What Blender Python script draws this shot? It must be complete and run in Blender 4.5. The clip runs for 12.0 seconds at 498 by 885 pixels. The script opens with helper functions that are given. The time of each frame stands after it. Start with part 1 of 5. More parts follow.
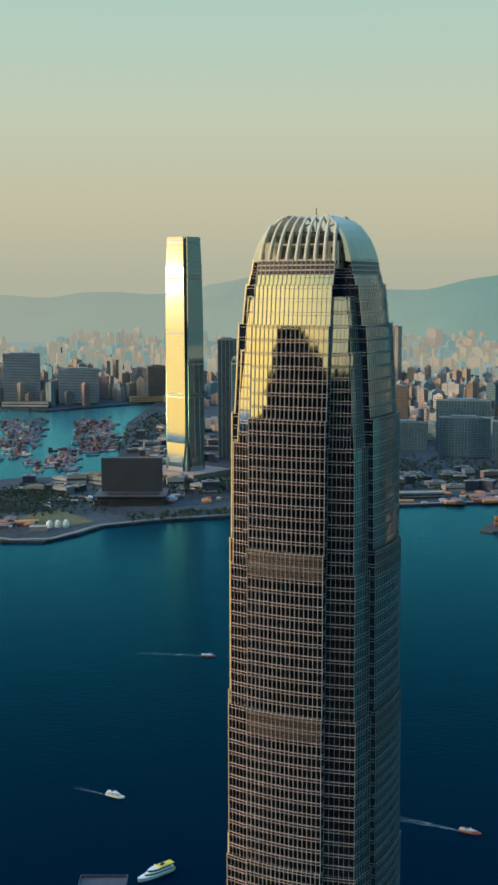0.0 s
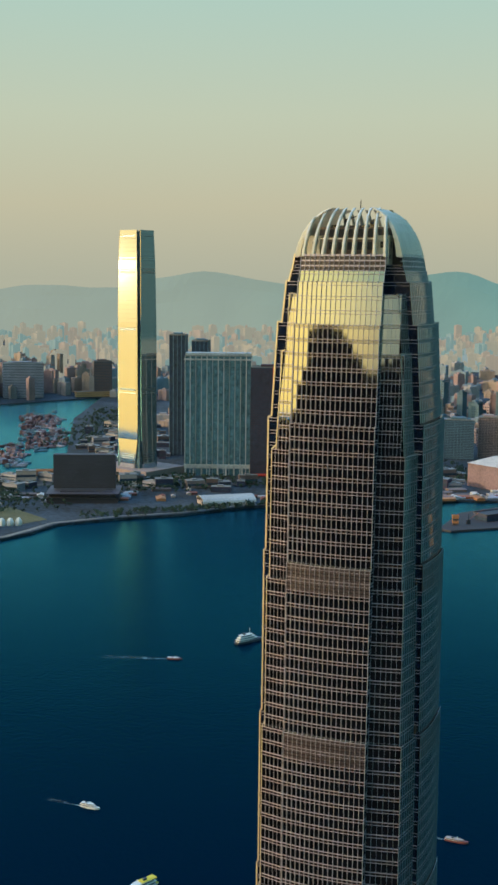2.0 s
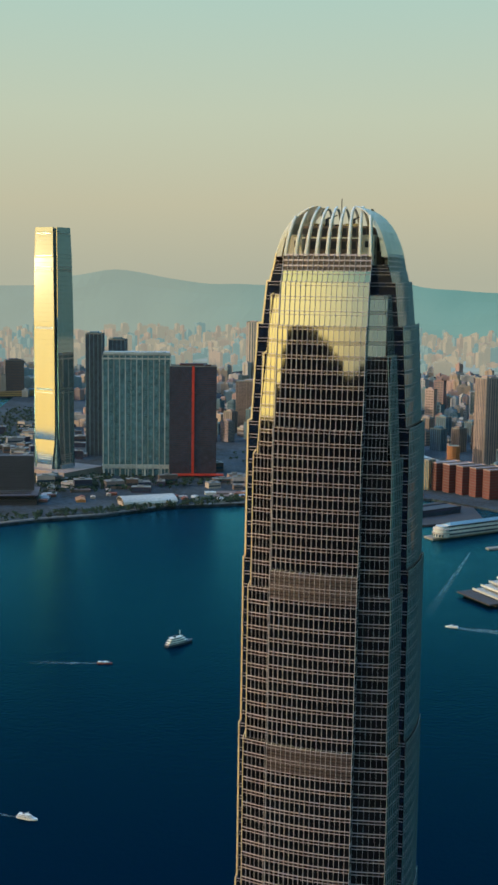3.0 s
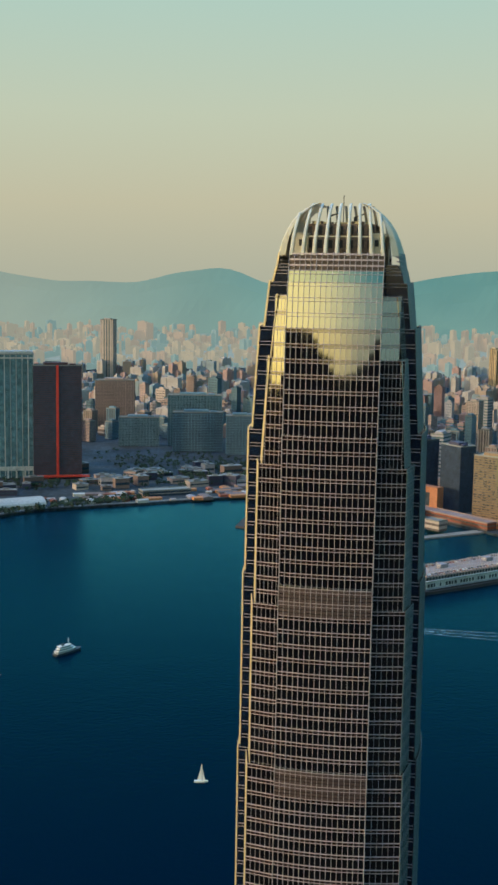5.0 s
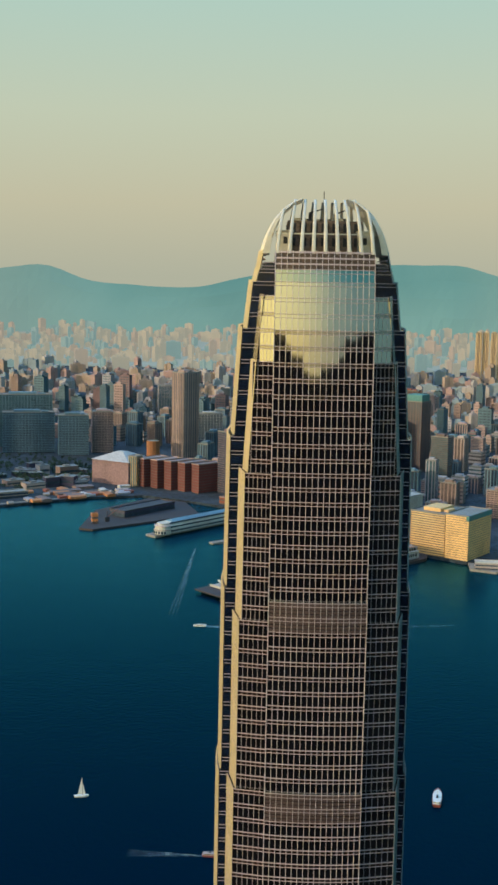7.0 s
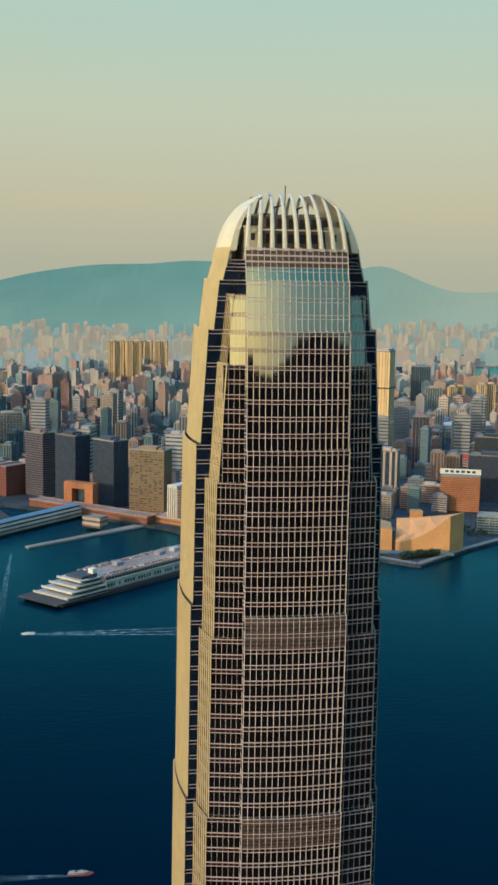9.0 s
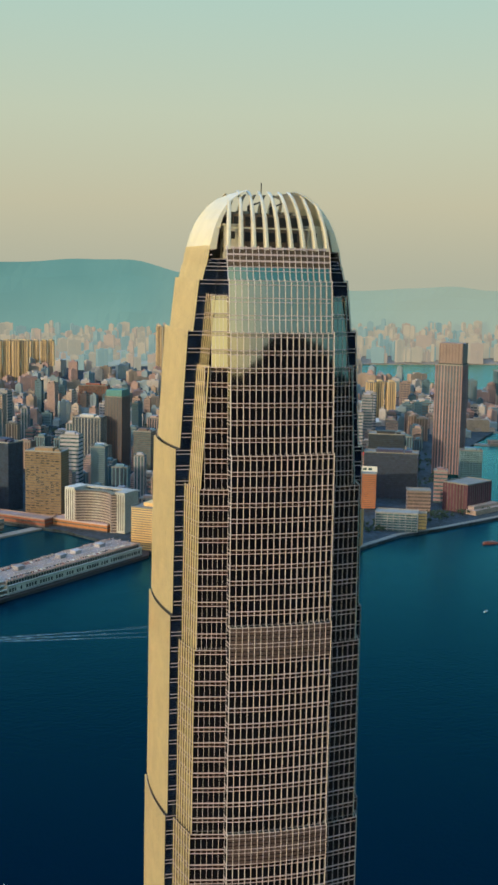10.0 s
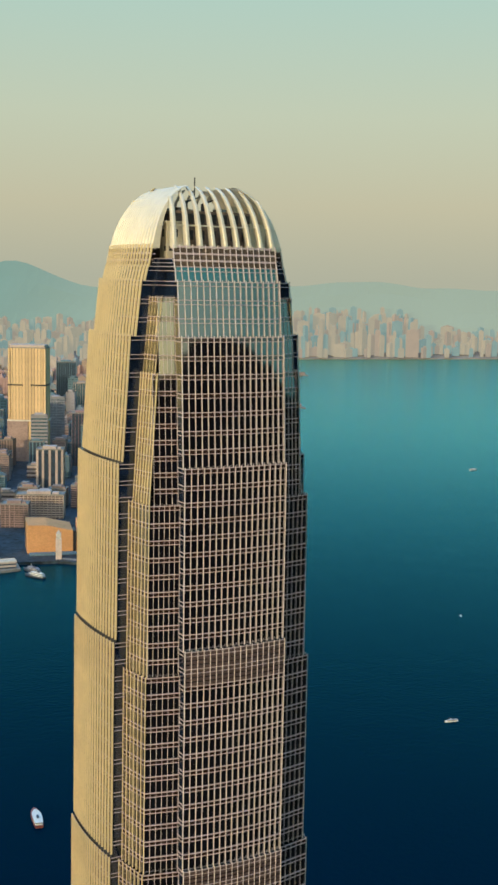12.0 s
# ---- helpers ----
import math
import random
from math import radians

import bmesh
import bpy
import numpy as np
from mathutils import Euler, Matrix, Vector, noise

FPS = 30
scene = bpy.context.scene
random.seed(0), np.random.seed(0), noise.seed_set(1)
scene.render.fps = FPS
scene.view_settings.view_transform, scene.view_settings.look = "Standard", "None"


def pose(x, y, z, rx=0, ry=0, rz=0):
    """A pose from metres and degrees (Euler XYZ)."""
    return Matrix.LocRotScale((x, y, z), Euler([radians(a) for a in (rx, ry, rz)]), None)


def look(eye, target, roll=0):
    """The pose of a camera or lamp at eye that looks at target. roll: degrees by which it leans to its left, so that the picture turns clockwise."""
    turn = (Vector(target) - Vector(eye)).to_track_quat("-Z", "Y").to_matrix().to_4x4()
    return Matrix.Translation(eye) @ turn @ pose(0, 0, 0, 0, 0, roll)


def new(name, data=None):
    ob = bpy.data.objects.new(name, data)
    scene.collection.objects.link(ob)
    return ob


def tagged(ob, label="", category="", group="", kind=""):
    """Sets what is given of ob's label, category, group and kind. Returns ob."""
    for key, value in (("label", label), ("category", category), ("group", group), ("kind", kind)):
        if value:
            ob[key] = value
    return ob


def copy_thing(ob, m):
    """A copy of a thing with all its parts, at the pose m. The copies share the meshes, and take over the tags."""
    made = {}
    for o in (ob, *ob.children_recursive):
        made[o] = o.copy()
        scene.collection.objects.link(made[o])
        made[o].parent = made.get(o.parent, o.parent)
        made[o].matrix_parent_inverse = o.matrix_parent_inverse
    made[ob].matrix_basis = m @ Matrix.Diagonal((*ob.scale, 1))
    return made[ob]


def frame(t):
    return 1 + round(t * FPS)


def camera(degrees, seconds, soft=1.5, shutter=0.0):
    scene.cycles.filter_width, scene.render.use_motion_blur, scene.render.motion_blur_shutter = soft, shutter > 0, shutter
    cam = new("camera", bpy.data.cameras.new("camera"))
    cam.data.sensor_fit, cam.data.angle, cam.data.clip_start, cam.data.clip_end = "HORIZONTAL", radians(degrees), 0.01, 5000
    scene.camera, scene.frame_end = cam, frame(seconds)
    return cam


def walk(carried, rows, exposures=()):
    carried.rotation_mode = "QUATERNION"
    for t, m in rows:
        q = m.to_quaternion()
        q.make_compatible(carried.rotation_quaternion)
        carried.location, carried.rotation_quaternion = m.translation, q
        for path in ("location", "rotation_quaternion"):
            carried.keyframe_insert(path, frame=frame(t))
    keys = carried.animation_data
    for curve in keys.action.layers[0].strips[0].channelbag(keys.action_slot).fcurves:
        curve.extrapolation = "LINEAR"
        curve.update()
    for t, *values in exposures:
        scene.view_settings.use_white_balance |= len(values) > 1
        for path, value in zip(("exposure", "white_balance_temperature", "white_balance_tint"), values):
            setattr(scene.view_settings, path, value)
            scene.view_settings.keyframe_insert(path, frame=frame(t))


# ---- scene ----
# camera and its flight round the tower, which stands at the origin
cam = camera(23.4, 12.0, soft=2.8)
METRES, EYE, TILT, TURN = 310.0, 389.0, -1.0, 24.8
ROWS = [
    (0.0, 0.0, 0.0, 0.0, 0.03, -6.58, -0.24),
    (0.5, -0.0178, 0.0207, 0.0001, -0.08, -6.7, -0.47),
    (1.0, -0.0435, 0.0437, 0.0002, -0.83, -6.76, -0.64),
    (1.5, -0.0741, 0.066, 0.0006, -1.74, -6.77, -0.78),
    (2.0, -0.1076, 0.0867, 0.0011, -2.95, -6.79, -0.9),
    (2.5, -0.1433, 0.1071, 0.0016, -5.29, -6.8, -0.99),
    (3.0, -0.1798, 0.1286, 0.0019, -7.37, -6.79, -1.04),
    (5.0, -0.3239, 0.2243, 0.0033, -14.94, -6.8, -1.06),
    (5.5, -0.3585, 0.2505, 0.0037, -16.99, -6.81, -1.08),
    (6.0, -0.3922, 0.278, 0.0037, -19.14, -6.81, -1.11),
    (6.5, -0.4248, 0.3063, 0.0038, -21.51, -6.82, -1.09),
    (8.5, -0.5472, 0.4353, 0.0046, -31.74, -6.82, -0.95),
    (9.0, -0.5742, 0.4710, 0.0048, -34.46, -6.83, -0.89),
    (9.5, -0.6003, 0.5080, 0.0053, -37.14, -6.83, -0.88),
    (10.0, -0.6244, 0.5465, 0.0053, -40.13, -6.83, -0.85),
    (10.5, -0.6462, 0.5858, 0.0056, -43.23, -6.83, -0.81),
    (11.0, -0.6662, 0.6265, 0.0057, -46.42, -6.83, -0.78),
    (11.5, -0.6843, 0.6683, 0.0071, -49.61, -6.86, -0.73),
    (12.0, -0.7005, 0.7090, 0.0079, -52.53, -6.85, -0.70),
]
walk(cam, [(t, pose(156.1, -393.0, EYE, TILT, 0, 0) @ pose(0, 0, 0, 0, 0, TURN) @ pose(METRES * x, METRES * y, METRES * z, 90 + pitch, roll, yaw)) for t, x, y, z, yaw, pitch, roll in ROWS])

# ---- world and sun ----
SUN_EL, SUN_AZ = 11.0, 243.0          # degrees; azimuth clockwise from +y
world = bpy.data.worlds.new("evening_sky")
scene.world = world
world.use_nodes = True
wn, wl = world.node_tree.nodes, world.node_tree.links
wn.clear()
w_out = wn.new("ShaderNodeOutputWorld")
w_bg = wn.new("ShaderNodeBackground")
w_sky = wn.new("ShaderNodeTexSky")
w_sky.sky_type = "NISHITA"
w_sky.sun_disc = False
w_sky.sun_elevation, w_sky.sun_rotation = radians(SUN_EL), radians(SUN_AZ)
w_sky.air_density, w_sky.dust_density = 1.5, 3.0
w_dim = wn.new("ShaderNodeVectorMath")
w_dim.operation = "SCALE"
w_dim.inputs["Scale"].default_value = 0.08
wl.new(w_sky.outputs["Color"], w_dim.inputs[0])
w_tc = wn.new("ShaderNodeTexCoord")
w_sep = wn.new("ShaderNodeSeparateXYZ")
wl.new(w_tc.outputs["Generated"], w_sep.inputs[0])
w_ramp = wn.new("ShaderNodeValToRGB")       # haze colours by height over the horizon
w_ramp.color_ramp.elements[0].position = 0.0
w_ramp.color_ramp.elements[0].color = (0.46, 0.47, 0.36, 1)
w_ramp.color_ramp.elements[1].position = 1.0
w_ramp.color_ramp.elements[1].color = (0.55, 1.25, 2.5, 1)
for at_, colour in ((0.06, (0.55, 0.53, 0.38, 1)), (0.13, (0.54, 0.60, 0.46, 1)), (0.22, (0.44, 0.62, 0.54, 1)), (0.29, (0.28, 0.58, 0.52, 1)), (0.38, (0.14, 0.50, 0.46, 1)), (0.46, (0.13, 0.46, 0.50, 1)), (0.58, (0.29, 0.68, 1.25, 1)), (0.75, (0.44, 1.05, 2.1, 1))):
    w_ramp.color_ramp.elements.new(at_).color = colour
wl.new(w_sep.outputs["Z"], w_ramp.inputs["Fac"])
w_dot = wn.new("ShaderNodeVectorMath")      # warm glow round the sun
w_dot.operation = "DOT_PRODUCT"
sun_way = Vector((math.sin(radians(SUN_AZ)) * math.cos(radians(SUN_EL)), math.cos(radians(SUN_AZ)) * math.cos(radians(SUN_EL)), math.sin(radians(SUN_EL))))
w_dot.inputs[1].default_value = Vector((math.sin(radians(238)), math.cos(radians(238)), 0.10)).normalized()
wl.new(w_tc.outputs["Generated"], w_dot.inputs[0])
w_glow = wn.new("ShaderNodeMapRange")
w_glow.interpolation_type = "SMOOTHSTEP"
w_glow.inputs["From Min"].default_value = 0.30
w_glow.inputs["From Max"].default_value = 1.0
w_glow.inputs["To Max"].default_value = 1.0
wl.new(w_dot.outputs["Value"], w_glow.inputs["Value"])
w_warm = wn.new("ShaderNodeMixRGB")
w_warm.blend_type = "ADD"
w_warm.inputs[2].default_value = (1.7, 1.15, 0.12, 1)
wl.new(w_glow.outputs[0], w_warm.inputs[0])
wl.new(w_ramp.outputs[0], w_warm.inputs[1])
w_mix = wn.new("ShaderNodeMixRGB")
w_mix.inputs[0].default_value = 0.88
wl.new(w_dim.outputs[0], w_mix.inputs[1])
w_turn = wn.new("ShaderNodeMath")           # the sky away from the sun is dusky blue
w_turn.operation = "ARCTAN2"
wl.new(w_sep.outputs["X"], w_turn.inputs[0])
wl.new(w_sep.outputs["Y"], w_turn.inputs[1])
w_side = wn.new("ShaderNodeMapRange")
w_side.inputs["From Min"].default_value, w_side.inputs["From Max"].default_value = 0.0, 2 * math.pi
w_round = wn.new("ShaderNodeMath")
w_round.operation = "WRAP"
w_round.inputs[1].default_value, w_round.inputs[2].default_value = 2 * math.pi, 0.0
wl.new(w_turn.outputs[0], w_round.inputs[0])
wl.new(w_round.outputs[0], w_side.inputs["Value"])
w_dusk = wn.new("ShaderNodeValToRGB")
w_dusk.color_ramp.interpolation = "EASE"
w_dusk.color_ramp.elements[0].color = w_dusk.color_ramp.elements[1].color = (0, 0, 0, 1)
for bearing_, dusk_ in ((40, 0.0), (60, 0.85), (85, 0.9), (140, 0.9), (160, 0.6), (186, 0.0)):
    w_dusk.color_ramp.elements.new(bearing_ / 360).color = (dusk_, dusk_, dusk_, 1)
wl.new(w_side.outputs[0], w_dusk.inputs["Fac"])
w_eve = wn.new("ShaderNodeMixRGB")
w_eve.inputs[2].default_value = (0.045, 0.24, 0.26, 1)
wl.new(w_dusk.outputs[0], w_eve.inputs[0])
wl.new(w_warm.outputs[0], w_eve.inputs[1])
wl.new(w_eve.outputs[0], w_mix.inputs[2])
wl.new(w_mix.outputs[0], w_bg.inputs["Color"])
w_bg.inputs["Strength"].default_value = 1.07
wl.new(w_bg.outputs[0], w_out.inputs[0])

sun_data = bpy.data.lights.new("sun", "SUN")
sun_data.energy, sun_data.angle, sun_data.color = 2.35, radians(0.8), (1.0, 0.77, 0.48)
sun = new("sun", sun_data)
sun.matrix_world = look(sun_way * 1000, (0, 0, 0))


# ---- materials ----
def material(name, colour, rough=0.6, metal=0.0, vary=0.12, scale=0.3, fine=4.0, bump=0.15, spec=0.5, per_object=0.0):
    """A surface with large stains, fine grain and a little relief."""
    m = bpy.data.materials.new(name)
    m.use_nodes = True
    n, l = m.node_tree.nodes, m.node_tree.links
    b = n["Principled BSDF"]
    b.inputs["Roughness"].default_value = rough
    b.inputs["Metallic"].default_value = metal
    b.inputs["Specular IOR Level"].default_value = spec
    tc = n.new("ShaderNodeTexCoord")
    big, small = n.new("ShaderNodeTexNoise"), n.new("ShaderNodeTexNoise")
    big.inputs["Scale"].default_value, big.inputs["Detail"].default_value = scale, 4
    small.inputs["Scale"].default_value, small.inputs["Detail"].default_value = fine, 2
    l.new(tc.outputs["Object"], big.inputs["Vector"])
    l.new(tc.outputs["Object"], small.inputs["Vector"])
    add = n.new("ShaderNodeMath")
    add.operation = "ADD"
    l.new(big.outputs["Fac"], add.inputs[0])
    l.new(small.outputs["Fac"], add.inputs[1])
    value = n.new("ShaderNodeMapRange")
    value.inputs["From Min"].default_value, value.inputs["From Max"].default_value = 0.6, 1.4
    value.inputs["To Min"].default_value, value.inputs["To Max"].default_value = 1 - vary * 2, 1 + vary
    l.new(add.outputs[0], value.inputs["Value"])
    hsv = n.new("ShaderNodeHueSaturation")
    hsv.inputs["Color"].default_value = (*colour, 1)
    if per_object:
        info = n.new("ShaderNodeObjectInfo")
        wide = n.new("ShaderNodeMapRange")
        wide.inputs["To Min"].default_value, wide.inputs["To Max"].default_value = 1 - per_object, 1 + per_object
        l.new(info.outputs["Random"], wide.inputs["Value"])
        mul = n.new("ShaderNodeMath")
        mul.operation = "MULTIPLY"
        l.new(value.outputs[0], mul.inputs[0])
        l.new(wide.outputs[0], mul.inputs[1])
        l.new(mul.outputs[0], hsv.inputs["Value"])
    else:
        l.new(value.outputs[0], hsv.inputs["Value"])
    l.new(hsv.outputs[0], b.inputs["Base Color"])
    if bump:
        bp = n.new("ShaderNodeBump")
        bp.inputs["Strength"].default_value, bp.inputs["Distance"].default_value = bump, 0.05
        l.new(small.outputs["Fac"], bp.inputs["Height"])
        l.new(bp.outputs[0], b.inputs["Normal"])
    return m


def glass_material(name, colour, rough=0.06, ior=2.0, vary=0.4, wave=0.0):
    """Coated facade glass, dark behind, each pane a little different."""
    m = material(name, colour, rough, 0.0, vary, 0.15, 0.6, 0.0)
    b = m.node_tree.nodes["Principled BSDF"]
    b.inputs["IOR"].default_value = ior
    return m


M_GLASS = glass_material("tower_glass", (0.006, 0.004, 0.005), 0.04, 5.2)
M_RETURN = glass_material("tower_return_glass", (0.008, 0.018, 0.045), 0.12, 2.1)
M_SPANDREL = glass_material("tower_spandrel", (0.075, 0.036, 0.034), 0.08, 3.4, 0.15)
M_RAIL = material("tower_rail", (0.55, 0.44, 0.455), 0.42, 0.1, 0.1, 0.2, 3)
M_FIN = material("tower_fin", (0.63, 0.565, 0.58), 0.42, 0.0, 0.08, 0.2, 3, spec=0.3)
# one fin metal; golden light is put into this colour, shade into the next
M_SUNFIN = material("sunlit_fin", (0.78, 0.64, 0.39), 0.40, 0.35, 0.08, 0.2, 3, spec=0.3)
M_SHADEFIN = material("shaded_fin", (0.30, 0.40, 0.43), 0.38, 0.5, 0.08, 0.2, 3, spec=0.3)
# brown for flat panes in the top tier; shade of open rows put into it
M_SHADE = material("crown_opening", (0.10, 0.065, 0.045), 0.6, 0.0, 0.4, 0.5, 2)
M_CROWN = material("crown_fin", (0.66, 0.61, 0.49), 0.42, 0.2, 0.08, 0.2, 3, spec=0.3)
M_LOUVRE = material("tower_louvre", (0.105, 0.068, 0.066), 0.5, 0.2, 0.15, 0.2, 3)
M_CORE = material("crown_core", (0.22, 0.15, 0.11), 0.7, 0.0, 0.3, 0.3, 2)
M_DARK = material("dark_steel", (0.035, 0.035, 0.04), 0.5, 0.3)
M_QUAY = material("quay_concrete", (0.26, 0.23, 0.20), 0.85, 0, 0.25, 0.01, 0.2)
M_STREETS = material("shaded_streets", (0.010, 0.009, 0.009), 0.9, 0, 0.4, 0.01, 0.1, spec=0.0)
M_LAND = material("city_ground", (0.031, 0.047, 0.062), 0.9, 0, 0.6, 0.012, 0.15)


def water_material():
    """Deep water: dark blue body, teal gloss that grows towards grazing, wind ripples at two sizes."""
    m = bpy.data.materials.new("harbour_water")
    m.use_nodes = True
    n, l = m.node_tree.nodes, m.node_tree.links
    n.clear()
    out, mix, body, gloss, fres = (n.new("ShaderNode" + k) for k in ("OutputMaterial", "MixShader", "BsdfDiffuse", "BsdfGlossy", "Fresnel"))
    tc, big, small, add, bump = (n.new("ShaderNode" + k) for k in ("TexCoord", "TexNoise", "TexNoise", "Math", "Bump"))
    big.inputs["Scale"].default_value, big.inputs["Detail"].default_value = 0.02, 3
    small.inputs["Scale"].default_value, small.inputs["Detail"].default_value = 0.22, 4
    for t_ in (big, small):
        l.new(tc.outputs["Object"], t_.inputs["Vector"])
        l.new(t_.outputs["Fac"], add.inputs[0 if t_ is big else 1])
    l.new(add.outputs[0], bump.inputs["Height"])
    level = n.new("ShaderNodeCombineXYZ")                # still water is level everywhere, the drawn-in far part too
    level.inputs["Z"].default_value = 1.0
    l.new(level.outputs[0], bump.inputs["Normal"])
    bump.inputs["Strength"].default_value, bump.inputs["Distance"].default_value = 0.25, 1.2
    for node in (body, gloss, fres):
        l.new(bump.outputs[0], node.inputs["Normal"])
    ramp = n.new("ShaderNodeMixRGB")
    ramp.inputs[1].default_value, ramp.inputs[2].default_value = (0.0002, 0.0046, 0.0165, 1), (0.0003, 0.0130, 0.0270, 1)
    wide = n.new("ShaderNodeTexNoise")
    wide.inputs["Scale"].default_value = 0.0016
    l.new(tc.outputs["Object"], wide.inputs["Vector"])
    where, east, both = n.new("ShaderNodeSeparateXYZ"), n.new("ShaderNodeMapRange"), n.new("ShaderNodeMath")
    l.new(tc.outputs["Object"], where.inputs[0])         # brighter eastern water is painted in: the body colour turns greener along +x
    l.new(where.outputs["X"], east.inputs["Value"])
    east.inputs["From Min"].default_value, east.inputs["From Max"].default_value = -100.0, 1100.0
    both.operation = "ADD"
    l.new(wide.outputs["Fac"], both.inputs[0])
    l.new(east.outputs[0], both.inputs[1])
    half = n.new("ShaderNodeMath")
    half.operation = "MULTIPLY"
    half.inputs[1].default_value = 0.6
    l.new(both.outputs[0], half.inputs[0])
    l.new(half.outputs[0], ramp.inputs[0])
    l.new(ramp.outputs[0], body.inputs["Color"])
    sheen = n.new("ShaderNodeMixRGB")
    sheen.inputs[1].default_value, sheen.inputs[2].default_value = (0.08, 0.70, 0.97, 1), (0.38, 0.82, 0.79, 1)
    l.new(sheen.outputs[0], gloss.inputs["Color"])
    gloss.inputs["Roughness"].default_value = 0.26
    gloss.distribution = "MULTI_GGX"
    fres.inputs["IOR"].default_value = 1.25
    steep, gain = n.new("ShaderNodeMath"), n.new("ShaderNodeMath")
    steep.operation, gain.operation = "POWER", "MULTIPLY"
    steep.inputs[1].default_value, gain.inputs[1].default_value = 2.0, 3.9
    gain.use_clamp = True
    l.new(fres.outputs[0], steep.inputs[0])
    l.new(steep.outputs[0], gain.inputs[0])
    l.new(gain.outputs[0], mix.inputs[0])
    l.new(gain.outputs[0], sheen.inputs[0])
    l.new(body.outputs[0], mix.inputs[1])
    l.new(gloss.outputs[0], mix.inputs[2])
    l.new(mix.outputs[0], out.inputs[0])
    return m


M_WATER = water_material()


# ---- building blocks ----
class Shape:
    """Collects boxes and quads into one mesh."""

    def __init__(self):
        self.v, self.f = [], []

    def quad(self, a, b, c, d):
        k = len(self.v)
        self.v += [a, b, c, d]
        self.f.append((k, k + 1, k + 2, k + 3))

    def hexa(self, low, high):
        """A solid between two rings of points of equal count."""
        k, n = len(self.v), len(low)
        self.v += list(low) + list(high)
        self.f.append(tuple(range(k + n - 1, k - 1, -1)))
        self.f.append(tuple(range(k + n, k + 2 * n)))
        for i in range(n):
            j = (i + 1) % n
            self.f.append((k + i, k + j, k + n + j, k + n + i))

    def strip(self, rings):
        """One bent bar through several rings of points."""
        k, n = len(self.v), len(rings[0])
        for r in rings:
            self.v += list(r)
        self.f.append(tuple(range(k + n - 1, k - 1, -1)))
        last = k + n * (len(rings) - 1)
        self.f.append(tuple(range(last, last + n)))
        for q in range(len(rings) - 1):
            for i in range(n):
                j = (i + 1) % n
                self.f.append((k + q * n + i, k + q * n + j, k + (q + 1) * n + j, k + (q + 1) * n + i))

    def box(self, x0, x1, y0, y1, z0, z1):
        self.hexa([(x0, y0, z0), (x1, y0, z0), (x1, y1, z0), (x0, y1, z0)], [(x0, y0, z1), (x1, y0, z1), (x1, y1, z1), (x0, y1, z1)])

    def mesh(self, name, mat):
        me = bpy.data.meshes.new(name)
        me.from_pydata(self.v, [], self.f)
        me.materials.append(mat)
        me.update()
        return me


def put(name, shape, mat, parent=None, label=""):
    ob = new(name, shape if isinstance(shape, bpy.types.Mesh) else shape.mesh(name, mat))
    if parent:
        ob.parent = parent
    return tagged(ob, label) if label else ob


def thing(name, m, label, category, group="", kind=""):
    ob = new(name)
    ob.empty_display_size = 1
    ob.matrix_world = m
    return tagged(ob, label, category, group, kind)


# ---- water, land and hills ----
HUB = Vector((10, -350, 0))       # far country is drawn in towards this point
NEAR, SPAN = 3000.0, 1900.0


def far(x, y, z=0.0):
    """Draws what lies past 3 km in along the line of sight, so that the horizon fits within 5 km."""
    dx, dy = x - HUB.x, y - HUB.y
    d = math.hypot(dx, dy)
    if d <= NEAR:
        return (x, y, z)
    e = NEAR + SPAN * (1 - math.exp(-(d - NEAR) / SPAN))
    return (HUB.x + dx * e / d, HUB.y + dy * e / d, EYE + (z - EYE) * e / d)


def sheet(name, mat, polygon_rings):
    me = bpy.data.meshes.new(name)
    v, f = [], []
    n = len(polygon_rings[0])
    for ring in polygon_rings:
        v += ring
    for r in range(len(polygon_rings) - 1):
        for i in range(n):
            j = (i + 1) % n
            f.append(((r + 1) * n + i, (r + 1) * n + j, r * n + j, r * n + i))
    f.append(tuple(range(n)))
    me.from_pydata(v, [], f)
    me.materials.append(mat)
    return new(name, me)


def ring(d, n=180):
    return [far(HUB.x + d * math.sin(2 * math.pi * -i / n), HUB.y + d * math.cos(2 * math.pi * -i / n)) for i in range(n)]


water = sheet("water", M_WATER, [ring(d) for d in [600, 1500, 2400, 3000] + [3000 + 160 * i for i in range(1, 50)] + [12000, 16000]])
tagged(water, "deep teal harbour water with fine ripples", "water", kind="structure")


def slab(name, pts, z0, z1, mat, label, category="land", step=250):
    """A level slab of land with quay walls, cut fine enough to follow the far country."""
    bm = bmesh.new()
    f = bm.faces.new([bm.verts.new((x, y, z1)) for x, y in pts])
    if f.normal.z < 0:
        f.normal_flip()
    for axis in (0, 1):
        lo, hi = min(p[axis] for p in pts), max(p[axis] for p in pts)
        c = math.ceil(lo / step) * step
        while c < hi:
            no = (1, 0, 0) if axis == 0 else (0, 1, 0)
            bmesh.ops.bisect_plane(bm, geom=bm.verts[:] + bm.edges[:] + bm.faces[:], plane_co=(c * no[0], c * no[1], 0), plane_no=no)
            c += step
    rim = bmesh.ops.extrude_edge_only(bm, edges=[e for e in bm.edges if e.is_boundary])
    for v in rim["geom"]:
        if isinstance(v, bmesh.types.BMVert):
            v.co.z = z0
    for v in bm.verts:
        v.co = far(*v.co)
    bmesh.ops.recalc_face_normals(bm, faces=bm.faces[:])
    me = bpy.data.meshes.new(name)
    bm.to_mesh(me)
    bm.free()
    me.materials.append(mat)
    return tagged(new(name, me), label, category, kind="structure")


